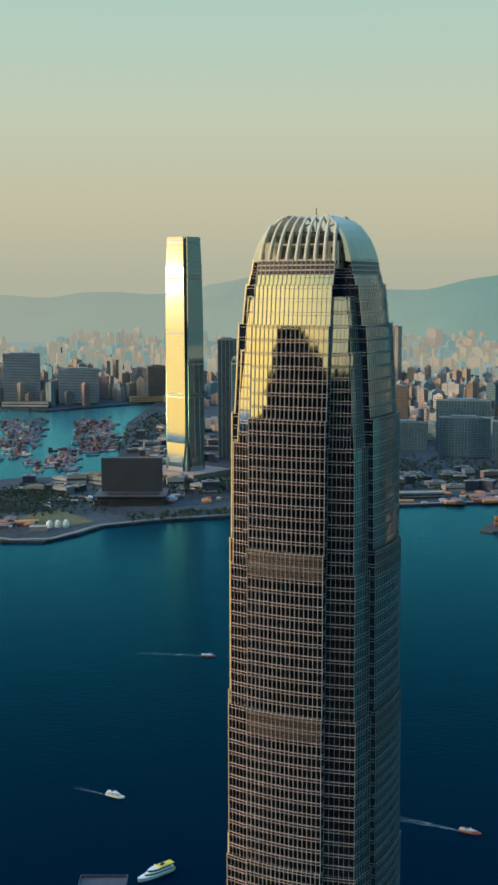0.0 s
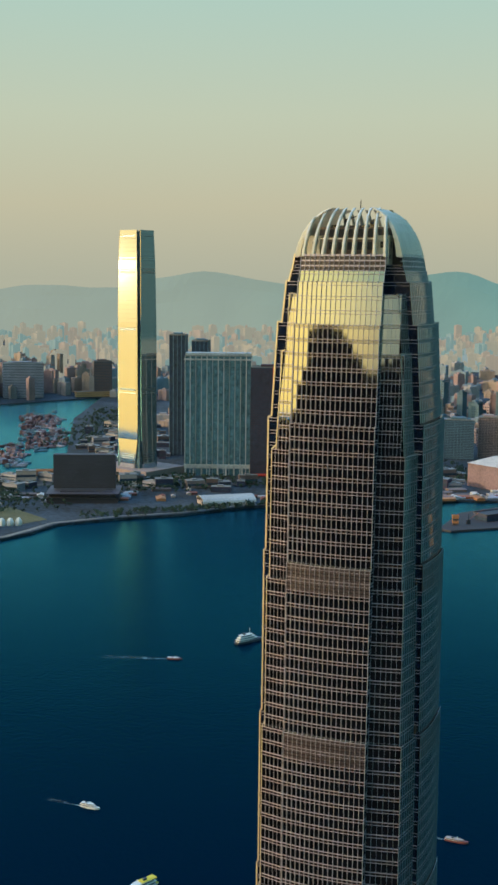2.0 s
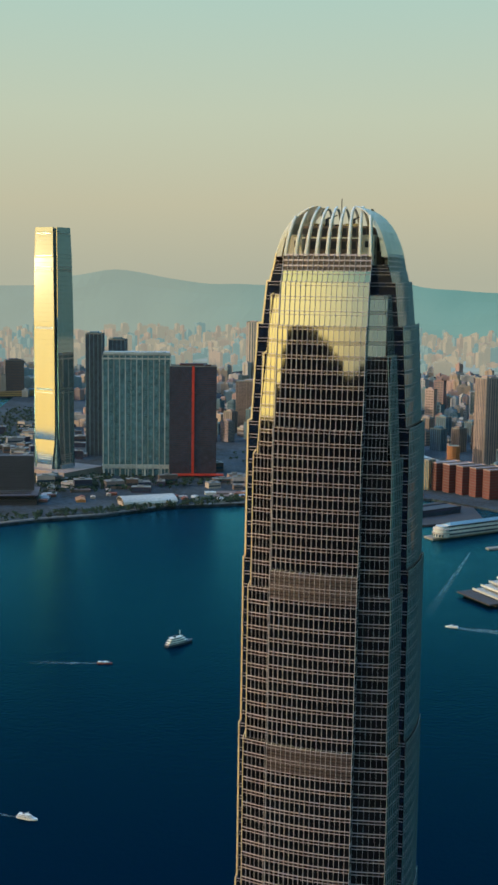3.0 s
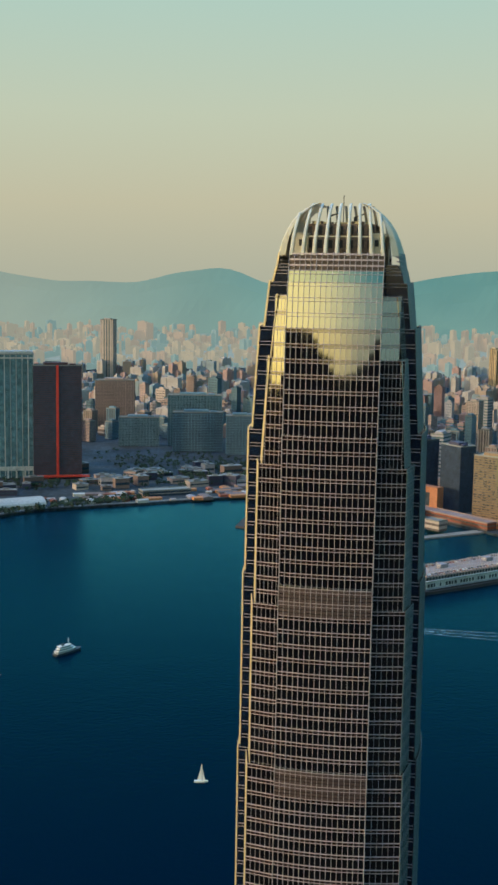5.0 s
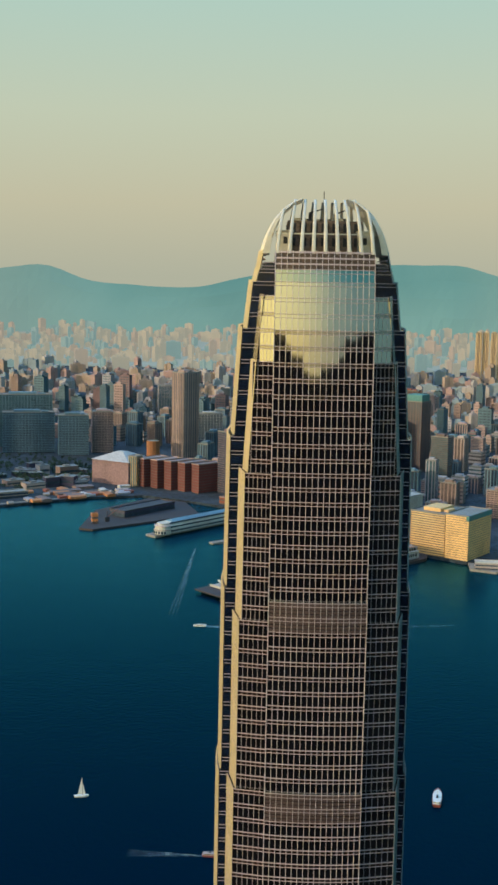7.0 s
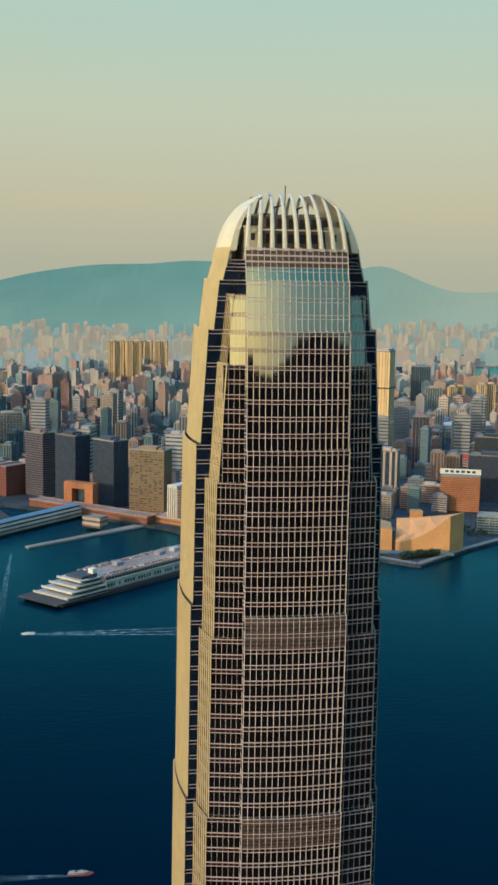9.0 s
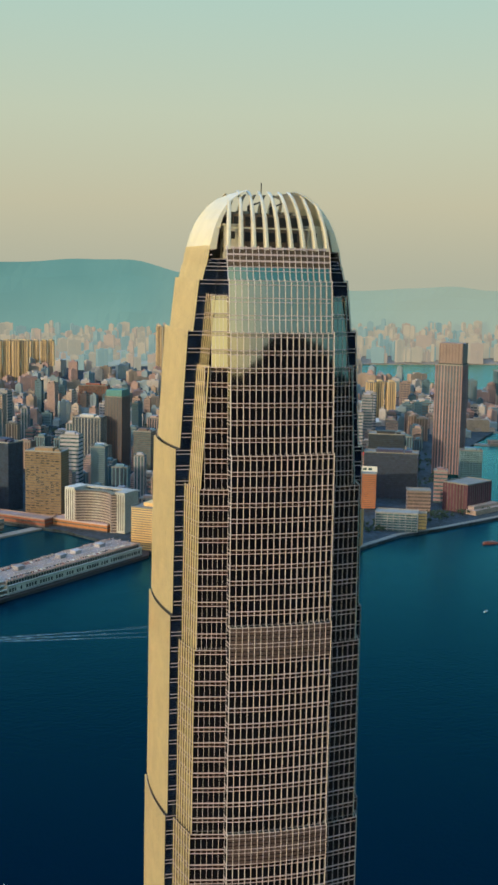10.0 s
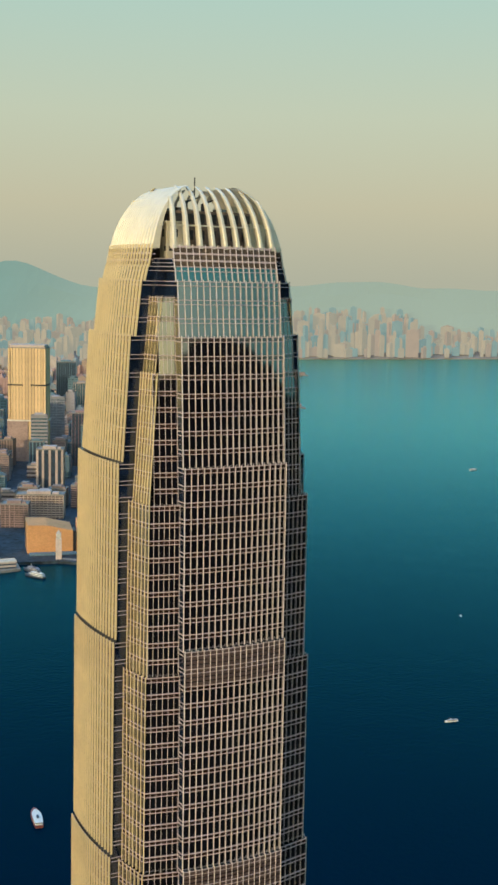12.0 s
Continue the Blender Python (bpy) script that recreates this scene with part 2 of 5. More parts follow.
WEST = [(-940, 1076), (-879, 1100), (-862, 1165), (-858, 1238), (-793, 1318), (-714, 1390), (-640, 1500), (-480, 1605), (-320, 1712), (-229, 1740),
        (-120, 1680), (20, 1570), (121, 1475), (205, 1330), (262, 1282), (390, 1251), (440, 1206), (539, 1294), (617, 1355), (703, 1391), (867, 1471),
        (880, 1540), (850, 1700), (960, 1950), (1169, 2265), (1420, 2600), (1800, 3150), (1750, 3600), (1650, 4950), (1900, 8300), (-1000, 9000), (-5500, 8000),
        (-3000, 4500), (-1780, 3069), (-1560, 2500), (-1230, 1900), (-1100, 1780), (-1200, 1640), (-1290, 1560), (-1250, 1300), (-1100, 1090)]
slab("ground", WEST, -3, 4, M_LAND, "low reclaimed city ground with roads and dark planting", "ground")
slab("ground_2", [(-1780, 3069), (-3000, 4500), (-6500, 6500), (-5000, 3000), (-3000, 2300), (-2151, 2713), (-1969, 2698)], -3, 4, M_LAND, "far shore of the boat basin", "ground")
slab("ground_3", [(1650, 4950), (2819, 4902), (3870, 4717), (6500, 4300), (9000, 9000), (1900, 8300)], -3, 4, M_QUAY, "far shore across the harbour", "ground")


# unseen ground with shade put into its colour, so the glass mirrors dark streets
slab("ground_4", [(-2600, 60), (-180, 120), (160, 150), (2600, -200), (2600, -1400), (-2600, -1400)], -3, 4, M_STREETS, "unseen dark city ground on the tower's own shore", "ground")


def ridge(bearing):
    """Height of the hills at 9 km by bearing."""
    h = 330 + 60 * noise.noise((bearing * 0.09, 0.3, 0)) + 25 * noise.noise((bearing * 0.5, 7.3, 0))
    for b0, up, wide in ((-22.8, 110, 2.6), (-11.2, 120, 2.2), (-30, 60, 3), (1.5, 100, 4), (8.5, 150, 4.5), (15, 190, 1.8), (31.5, 70, 2.6), (-45, 100, 6), (55, 60, 8)):
        h += up * math.exp(-((bearing - b0) / wide) ** 2)
    if bearing < -25.5:
        h -= 40
    return h


def hill_material():
    m = bpy.data.materials.new("far_hills")
    m.use_nodes = True
    n, l = m.node_tree.nodes, m.node_tree.links
    b = n["Principled BSDF"]
    tc, ns = n.new("ShaderNodeTexCoord"), n.new("ShaderNodeTexNoise")
    ns.inputs["Scale"].default_value, ns.inputs["Detail"].default_value = 0.0016, 3
    l.new(tc.outputs["Object"], ns.inputs["Vector"])
    # haze is painted into the emission, thicker at the foot and both sides
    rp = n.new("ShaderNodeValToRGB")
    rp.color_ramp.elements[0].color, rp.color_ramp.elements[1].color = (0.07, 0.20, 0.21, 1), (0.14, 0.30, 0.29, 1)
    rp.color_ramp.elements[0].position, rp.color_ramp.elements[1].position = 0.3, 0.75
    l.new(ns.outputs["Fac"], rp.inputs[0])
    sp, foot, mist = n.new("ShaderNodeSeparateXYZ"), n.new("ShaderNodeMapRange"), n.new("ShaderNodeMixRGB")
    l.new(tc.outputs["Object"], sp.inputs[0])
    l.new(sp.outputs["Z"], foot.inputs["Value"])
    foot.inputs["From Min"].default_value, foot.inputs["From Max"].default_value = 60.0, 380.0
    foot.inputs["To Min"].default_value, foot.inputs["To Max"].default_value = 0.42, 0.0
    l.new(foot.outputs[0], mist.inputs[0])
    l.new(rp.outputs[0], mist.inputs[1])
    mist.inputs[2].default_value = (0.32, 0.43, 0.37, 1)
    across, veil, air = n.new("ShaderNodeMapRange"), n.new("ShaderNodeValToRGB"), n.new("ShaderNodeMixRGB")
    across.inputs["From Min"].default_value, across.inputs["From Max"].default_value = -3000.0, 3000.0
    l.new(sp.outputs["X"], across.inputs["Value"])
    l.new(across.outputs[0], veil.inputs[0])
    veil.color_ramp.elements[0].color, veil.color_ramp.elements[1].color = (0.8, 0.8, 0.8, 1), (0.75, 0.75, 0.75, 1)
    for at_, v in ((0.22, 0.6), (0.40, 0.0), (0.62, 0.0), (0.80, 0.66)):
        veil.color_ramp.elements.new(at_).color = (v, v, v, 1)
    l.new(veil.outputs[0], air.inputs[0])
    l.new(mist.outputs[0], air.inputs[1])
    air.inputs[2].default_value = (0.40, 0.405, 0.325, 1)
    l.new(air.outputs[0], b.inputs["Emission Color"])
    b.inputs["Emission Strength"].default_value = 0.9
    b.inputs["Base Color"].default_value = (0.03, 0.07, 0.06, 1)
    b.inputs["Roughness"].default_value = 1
    return m


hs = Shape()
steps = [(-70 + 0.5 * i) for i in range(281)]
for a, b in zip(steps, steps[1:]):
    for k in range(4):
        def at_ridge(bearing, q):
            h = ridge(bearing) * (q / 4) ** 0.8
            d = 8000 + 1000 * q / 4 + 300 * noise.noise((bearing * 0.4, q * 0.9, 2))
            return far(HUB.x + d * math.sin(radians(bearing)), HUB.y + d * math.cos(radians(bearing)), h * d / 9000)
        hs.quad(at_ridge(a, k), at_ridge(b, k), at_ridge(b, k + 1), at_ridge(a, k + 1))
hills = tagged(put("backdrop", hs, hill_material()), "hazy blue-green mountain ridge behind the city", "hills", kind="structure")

# the wooded mountain behind the camera, which the tower's glass mirrors
peak = Shape()
M_WOOD = material("wooded_slope", (0.012, 0.009, 0.009), 0.95, 0, 0.4, 0.01, 0.1, spec=0.0)
RIDGE_LINE = ((-2600, 190), (-1850, 280), (-1680, 306), (-1280, 335), (-1200, 385), (-1060, 440), (-1010, 512), (-800, 545), (-470, 512), (-364, 486), (-193, 458), (-73, 430), (20, 428), (130, 444), (290, 468), (370, 496), (640, 520), (1200, 470), (2600, 300))
px = [-2600 + 40 * i for i in range(131)]
for a, b in zip(px, px[1:]):
    def at_peak(x, q):
        h = np.interp(x, *zip(*RIDGE_LINE)) + 14 * noise.noise((x * 0.012, 0, 5)) + 9 * noise.noise((x * 0.05, 0, 5))
        return (x, -1150 - 700 * q, -4 + h * q)
    for k in range(3):
        peak.quad(at_peak(a, (k + 1) / 3), at_peak(b, (k + 1) / 3), at_peak(b, k / 3), at_peak(a, k / 3))
tagged(put("backdrop_2", peak, M_WOOD), "dark wooded mountain slope behind the shore", "hills", kind="structure")

# ---- the tower ----
FLOOR = 4.2
ARM = 13.9       # half width of each curved face
# tiers of the curved faces and of the corner blocks: top, bottom, reach at top, reach at bottom
TIERS = [(397.2, 392.3, 18.0, 18.9), (392.3, 388.8, 19.1, 19.9), (388.8, 375.5, 20.8, 22.2), (375.5, 344.2, 23.6, 25.4), (344.2, 299.3, 26.5, 26.9), (299.3, 243.0, 27.9, 28.1), (243.0, 188.0, 28.7, 28.8), (188.0, 4.0, 29.3, 29.6)]
BLOCKS = [(384.9, 366.5, 17.9, 19.5), (366.5, 335.0, 20.0, 21.8), (335.0, 292.5, 22.9, 23.2), (292.5, 242.0, 24.0, 24.1), (242.0, 186.0, 24.9, 25.0), (186.0, 4.0, 25.6, 25.7)]
SPLAY = 0.20     # how much the corner bays turn outward
SLIM = (0.9, -0.3)       # the corner blocks are this much narrower on the west and east than deep
LOUVRES = ((299.3, 290.5), (243.0, 234.0))


def spin(p, k):
    x, y, z = p
    for _ in range(k % 4):
        x, y = y, -x      # clockwise seen from above: south, west, north, east
    return (x, y, z)


def bow(u):
    return 1.0 * (1 - (u / ARM) ** 2)


tower = thing("skyscraper", pose(0, 0, 0), "tall tapering skyscraper of dark glass with pale mullions and clawed crown", "skyscraper")
bpy.context.view_layer.update()


def shy(k, top):
    """The side faces stand a little further in than the front and rear ones."""
    return (0, 0.6 if top > 340 else 1.0, 0, 0.2 if top > 340 else 0.5)[k]


FIN_BY_FACE = (M_FIN, M_SUNFIN, M_FIN, M_SHADEFIN)       # same fins all round; the west copy holds evening gold, the east copy shade


def facade(k, u0, u1, bays, top, bottom, r_top, r_bottom, curved, name, singles=False, loose=False, storey=FLOOR, pane=None):
    """One storeyed wall: panes, spandrels, rails and fins. k turns it about the tower; loose: rails and fins as single parts."""
    def at(u, z, out):
        q = (top - z) / (top - bottom)
        r = r_top + (r_bottom - r_top) * q + (bow(u) - shy(k, top) if curved else -SPLAY * (abs(u) - ARM)) + out
        return spin((u, -r, z), k)
    panes, spandrels, rails, louvres, fins = Shape(), Shape(), Shape(), Shape(), Shape()
    us = [u0 + (u1 - u0) * i / bays for i in range(bays + 1)]
    floors = max(1, round((top - bottom) / storey))
    h = (top - bottom) / floors
    jitter = random.Random(k * 100 + int(top))

    def bar(shape, a, b, z0, z1, d0, d1):
        shape.hexa([at(a, z0, d0), at(a, z0, d1), at(b, z0, d1), at(b, z0, d0)], [at(a, z1, d0), at(a, z1, d1), at(b, z1, d1), at(b, z1, d0)])

    def rail(z0, z1, d1):
        shape = Shape() if loose else rails
        ends = us[::2] if us[-1] in us[::2] else us[::2] + [us[-1]]
        shape.strip([[at(a, z0, -0.1), at(a, z0, d1), at(a, z1, d1), at(a, z1, -0.1)] for a in ends])
        if loose:
            put("rail", shape, M_RAIL, tower)
    for i in range(floors):
        z = top - h * (i + 1)
        service = any(lo < z + h / 2 < hi for hi, lo in LOUVRES) and curved
        for a, b in zip(us, us[1:]):
            j = jitter.uniform(-0.010, 0.010)
            if service:
                for s in range(4):
                    bar(louvres, a, b, z + h * s / 4 + 0.1, z + h * (s + 1) / 4 - 0.25, -0.3, -0.02)
                bar(panes, a, b, z, z + h, -0.6, -0.5)
            elif singles:
                e, s = 0.02, Shape()
                s.hexa([at(a + e, z + 0.05, -0.2), at(a + e, z + 0.05, -0.14 + j), at(b - e, z + 0.05, -0.14 - j), at(b - e, z + 0.05, -0.2)],
                       [at(a + e, z + h - 1.12, -0.2), at(a + e, z + h - 1.12, -0.14 + j), at(b - e, z + h - 1.12, -0.14 - j), at(b - e, z + h - 1.12, -0.2)])
                put("pane", s, M_GLASS, tower)
            else:
                panes.quad(at(a, z, -0.14 + j), at(b, z, -0.14 - j), at(b, z + h, -0.14 - j), at(a, z + h, -0.14 + j))
        if not service and h > 2 and not (curved and top > 380):
            for a, b in zip(us, us[1:]):
                bar(spandrels, a, b, z + h - 1.1, z + h - 0.05, -0.3, -0.06)
        rail(z + h - (0.16 if h > 2 else 0.45), z + h, 0.11 if k % 2 == 0 else 0.05)
        if h > 2:
            rail(z + h - 1.20, z + h - 1.07, 0.09 if k % 2 == 0 else 0.04)
    lip = 0.9 if bottom < 300 else 0.6
    ledge = k % 2 and curved and 10 < bottom < 350
    if ledge:
        # dark band laid on to draw the shadow line above the ledge
        gap = Shape()
        gap.strip([[at(a, bottom, -0.1), at(a, bottom, 0.06), at(a, bottom + lip, 0.06), at(a, bottom + lip, -0.1)] for a in us])
        put("shadow_gap", gap, M_DARK, tower)
    for u in us:
        (w, tip, deep), shape = (0.095, 0.05, 0.28) if curved and k % 2 == 0 and u in (us[0], us[-1]) else (0.17, 0.10, 0.42) if k == 1 and curved else (0.03, 0.02, 0.06) if not curved and top > 380 else (0.09, 0.045, 0.20) if k == 3 and curved else (0.07, 0.035, 0.2) if k == 3 else (0.10, 0.05, 0.20) if k == 1 else (0.072, 0.030, 0.24) if curved else (0.04, 0.018, 0.10), Shape() if loose else fins
        foot = bottom + lip if ledge else bottom - 0.2
        shape.hexa([at(u - w, foot, -0.02), at(u - tip, foot, deep), at(u + tip, foot, deep), at(u + w, foot, -0.02)],
                   [at(u - w, top + 0.35, -0.02), at(u - tip, top + 0.35, deep), at(u + tip, top + 0.35, deep), at(u + w, top + 0.35, -0.02)])
        if loose:
            put("mullion", shape, FIN_BY_FACE[k], tower)
    for shape, word, mat in ((panes, "_glass", pane or M_GLASS), (spandrels, "_spandrel", M_SPANDREL), (rails, "_rail", M_RAIL), (louvres, "_louvre", M_LOUVRE), (fins, "_mullion", FIN_BY_FACE[k])):
        if shape.v:
            tagged(put(name + word, shape, mat, tower), kind="stuff")


def arm_solid(top, bottom, r_top, r_bottom):
    """The dark glass sides and the roof of the cross-shaped body, with their floor lines."""
    lines = Shape()
    floors = max(1, round((top - bottom) / FLOOR))
    h = (top - bottom) / floors
    full_top, full_bottom = r_top, r_bottom
    for k in range(4):
        r_top, r_bottom = full_top - shy(k, top), full_bottom - shy(k, top)
        s = Shape()
        s.hexa([spin(p, k) for p in ((-ARM, -r_bottom + 0.3, bottom), (ARM, -r_bottom + 0.3, bottom), (ARM, 0, bottom), (-ARM, 0, bottom))],
               [spin(p, k) for p in ((-ARM, -r_top + 0.3, top), (ARM, -r_top + 0.3, top), (ARM, 0, top), (-ARM, 0, top))])
        put("side_glass", s, M_RETURN, tower, "dark blue glass flanks")
        for i in range(floors):
            z = top - h * (i + 1)
            for hi, tall in ((z + h - 0.05, 0.16), (z + h - 1.05, 0.14)):
                q = (top - hi) / (top - bottom)
                r = r_top + (r_bottom - r_top) * q
                for side in (-1, 1):
                    a, b = ARM * side, (ARM + 0.12) * side
                    lines.hexa([spin(p, k) for p in ((a, -r + 0.3, hi - tall), (b, -r + 0.3, hi - tall), (b, -ARM, hi - tall), (a, -ARM, hi - tall))],
                               [spin(p, k) for p in ((a, -r + 0.3, hi), (b, -r + 0.3, hi), (b, -ARM, hi), (a, -ARM, hi))])
    tagged(put("side_rail", lines, M_RAIL, tower), kind="stuff")


for n_, (top, bottom, r_top, r_bottom) in enumerate(TIERS):
    arm_solid(min(top, 394.2), bottom, r_top, r_bottom)
    for k in range(4):
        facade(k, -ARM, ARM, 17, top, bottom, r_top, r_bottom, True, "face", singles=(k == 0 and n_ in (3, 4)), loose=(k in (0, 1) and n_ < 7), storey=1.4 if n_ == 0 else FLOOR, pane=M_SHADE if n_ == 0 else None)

for n_, (top, bottom, c_top, c_bottom) in enumerate(BLOCKS):
    for sx, sy in ((-1, -1), (1, -1), (1, 1), (-1, 1)):
        s = Shape()
        s.hexa([(sx * x, sy * y, bottom) for x, y in ((8, 8), (c_bottom - 1.8 - 0.9, 8), (c_bottom - 1.8 - 0.9, c_bottom - 1.8), (8, c_bottom - 1.8))],
               [(sx * x, sy * y, top) for x, y in ((8, 8), (c_top - 1.8 - 0.9, 8), (c_top - 1.8 - 0.9, c_top - 1.8), (8, c_top - 1.8))])
        put("corner_block", s, M_RETURN, tower, "stepped corner bay")
    for k in range(4):
        mid = (c_top + c_bottom) / 2 + 1.1
        west, east = SLIM
        back = (0, west, 0, east)[k]
        for side in (-1, 1):
            trim = (west if side == (-1 if k == 0 else 1) else east) if k % 2 == 0 else back
            wide_, deep_ = (mid - trim, mid) if k % 2 == 0 else (mid, mid - trim)
            edge = (wide_ - SPLAY * (deep_ + SPLAY * ARM - ARM)) / (1 - SPLAY * SPLAY)       # where two bays meet
            a, b = sorted((side * ARM, side * edge))
            facade(k, a, b, 4 if edge < 20 else 6, top, bottom, c_top + 1.1 - back, c_bottom + 1.1 - back, False, "corner", loose=(k == 0 and n_ < 5))

# crown: curved claws round a service core, with machinery on its roof
PROFILE = ((396.6, 18.3), (399.0, 17.7), (401.5, 16.9), (404.5, 15.6), (407.2, 13.9), (409.2, 12.1), (410.7, 10.2), (411.7, 8.3), (412.2, 6.9))
for k in range(4):
    claws = 9 if k % 2 == 0 else 17
    for i in range(claws):
        u = -ARM + 0.5 + (2 * ARM - 1.0) * i / (claws - 1)
        s = Shape()
        rings = []
        for z, r in PROFILE[:6] if k % 2 == 0 and i in (0, claws - 1) else PROFILE:
            q = (z - 394) / 20
            c, w, deep = u * (1 - (0.20 if k % 2 == 0 else 0.32) * q * q), (0.58 - 0.20 * q if k % 2 == 0 else 0.80 - 0.42 * q), 2.4 - 1.75 * q
            out = -r - bow(u) * (1 - q) + shy(k, 398) * max(0.0, 1 - q)
            rings.append([spin(p, k) for p in ((c - w, out + 0.3, z), (c - w * 0.55, out, z), (c + w * 0.55, out, z), (c + w, out + 0.3, z), (c + w, out + deep, z), (c - w, out + deep, z))])
        s.strip(rings)
        put("crown_claw", s, M_CROWN, tower, "pale curved crown claw")
    for z, mat in ((393.6, M_RAIL), (395.0, M_RAIL), (396.3, M_RAIL), (402.0, M_CROWN)):
        s = Shape()
        r = 18.85 - (z - 392.3) * 0.18 - shy(k, 398) if z < 400 else 16.2 - shy(k, 398)
        s.strip([[spin(p, k) for p in ((a, -r - bow(a) * 0.8 + 0.4, z), (a, -r - bow(a) * 0.8 + 0.4, z + 0.3), (a, -r + 1.0, z + 0.3), (a, -r + 1.0, z))] for a in [-ARM + 2 * ARM * i / 8 for i in range(9)]])
        put("crown_ring", s, mat, tower)
# stone-coloured service piers in the corners of the crown, each with small openings
for sx in (-1, 1):
    for sy in (-1, 1):
        s = Shape()
        s.box(*sorted((sx * 9.2, sx * 13.5)), *sorted((sy * 9.2, sy * 13.5)), 394.0, 402.8)
        s.box(*sorted((sx * 8.8, sx * 13.9)), *sorted((sy * 8.8, sy * 13.9)), 402.8, 403.2)
        pier_ = put("corner_pier", s, M_CROWN, tower, "pale corner pier behind the claws")
        for a, z, hi in ((11.2, 399.4, 1.9), (12.4, 396.0, 1.2)):
            s = Shape()
            s.box(*sorted((sx * (a - 0.55), sx * (a + 0.55))), *sorted((sy * 13.4, sy * 13.56)), z, z + hi)
            s.box(*sorted((sx * 13.4, sx * 13.56)), *sorted((sy * (a - 0.55), sy * (a + 0.55))), z, z + hi)
            put("opening", s, M_DARK, pier_)
core = Shape()
core.box(-12.2, 12.2, -12.2, 12.2, 390, 398.5)
core.box(-10.6, 10.6, -10.6, 10.6, 398.5, 406.0)
put("crown_core", core, M_CORE, tower, "brown service core")
for k in range(4):
    for i in range(7):
        for z in (398.9, 402.9):
            u = -9.3 + 18.6 * i / 6
            s = Shape()
            s.hexa([spin(p, k) for p in ((u - 1.0, -10.75, z), (u + 1.0, -10.75, z), (u + 1.0, -10.5, z), (u - 1.0, -10.5, z))],
                   [spin(p, k) for p in ((u - 1.0, -10.75, z + 2.4), (u + 1.0, -10.75, z + 2.4), (u + 1.0, -10.5, z + 2.4), (u - 1.0, -10.5, z + 2.4))])
            put("vent_opening", s, M_DARK, tower)
mast = Shape()
mast.box(-0.12, 0.12, -0.12, 0.12, 406, 415.0)
put("mast", mast, M_DARK, tower, "thin roof mast")
for x, y, reach in ((-4, -3, 3.5), (3.5, 2, 3.0)):
    s = Shape()
    s.box(x - 0.5, x + 0.5, y - 0.5, y + 0.5, 406, 408.6)
    s.hexa([(x - 0.25, y - 0.25, 408.2), (x - 0.25, y + 0.25, 408.2), (x + reach, y + 0.15, 409.6), (x + reach, y - 0.15, 409.6)],
           [(x - 0.25, y - 0.25, 408.8), (x - 0.25, y + 0.25, 408.8), (x + reach, y + 0.15, 409.9), (x + reach, y - 0.15, 409.9)])
    put("cleaning_crane", s, M_DARK, tower, "dark window-cleaning crane")
for x, y, w, h in ((-6, 5, 2.5, 1.2), (5, -6, 2.0, 0.9), (0, 6, 3, 1.2), (-7, -7, 1.6, 0.9)):
    s = Shape()
    s.box(x - w, x + w, y - w * 0.7, y + w * 0.7, 406, 406 + h)
    put("plant_box", s, M_SPANDREL, tower)

# ---- city materials ----
def paint(name, colour, rough=0.75, vary=0.2):
    return material(name, colour, rough, 0.0, vary, 0.03, 0.4, 0.1, per_object=0.25)


M_CREAM = paint("cream_render", (0.50, 0.40, 0.36))
M_PINK = paint("pink_tile", (0.40, 0.28, 0.26))
M_GREY = paint("grey_concrete", (0.36, 0.34, 0.38))
M_WHITE = paint("white_panel", (0.55, 0.52, 0.49))
M_SLATE = paint("slate_panel", (0.135, 0.23, 0.29))
M_TAN = paint("tan_stone", (0.34, 0.245, 0.22))
M_MAROON = paint("maroon_tile", (0.17, 0.055, 0.05))
M_CLARET = paint("claret_tile", (0.10, 0.036, 0.058))
M_NAVYWALL = paint("dark_metal_panel", (0.045, 0.042, 0.085), 0.6)
M_BROWN = paint("brown_tile", (0.19, 0.13, 0.12))
M_OCHRE = paint("ochre_tile", (0.25, 0.16, 0.095))
M_RED = paint("red_brick", (0.30, 0.09, 0.055))
M_ORANGE = paint("orange_stone", (0.50, 0.20, 0.08))
M_GOLD = paint("honey_stone", (0.66, 0.41, 0.18))
M_MAUVE = paint("mauve_tile", (0.30, 0.19, 0.20))
M_PLUM = paint("plum_tile", (0.105, 0.050, 0.060))
M_TERRA = paint("terracotta_tile", (0.44, 0.16, 0.075))
M_DUSK = paint("dark_ceramic", (0.062, 0.055, 0.072), 0.6)
M_HONEY = paint("pale_honey_panel", (0.64, 0.45, 0.25), 0.7, 0.12)
M_AMBER = paint("amber_tile", (0.60, 0.29, 0.12), 0.8, 0.12)
M_PIER = paint("dark_pier_wall", (0.055, 0.042, 0.045))
M_TEALROOF = paint("teal_roof", (0.05, 0.26, 0.27), 0.5)
M_ROOF = paint("roof_felt", (0.24, 0.23, 0.22))
M_SIGN = paint("sign_red", (0.55, 0.05, 0.03), 0.5)
M_TREE = material("foliage", (0.028, 0.055, 0.028), 0.9, 0, 0.5, 0.05, 0.6, 0.0)
M_GRASS = material("dry_lawn", (0.14, 0.12, 0.05), 0.95, 0, 0.3, 0.02, 0.4)
M_HULL = material("white_hull", (0.75, 0.72, 0.68), 0.4, 0, 0.08, 0.3, 2)
M_HULL_RED = material("red_hull", (0.24, 0.07, 0.06), 0.5, 0, 0.15, 0.3, 2)
M_HULL_DARK = material("dark_hull", (0.05, 0.06, 0.08), 0.5, 0, 0.2, 0.3, 2)
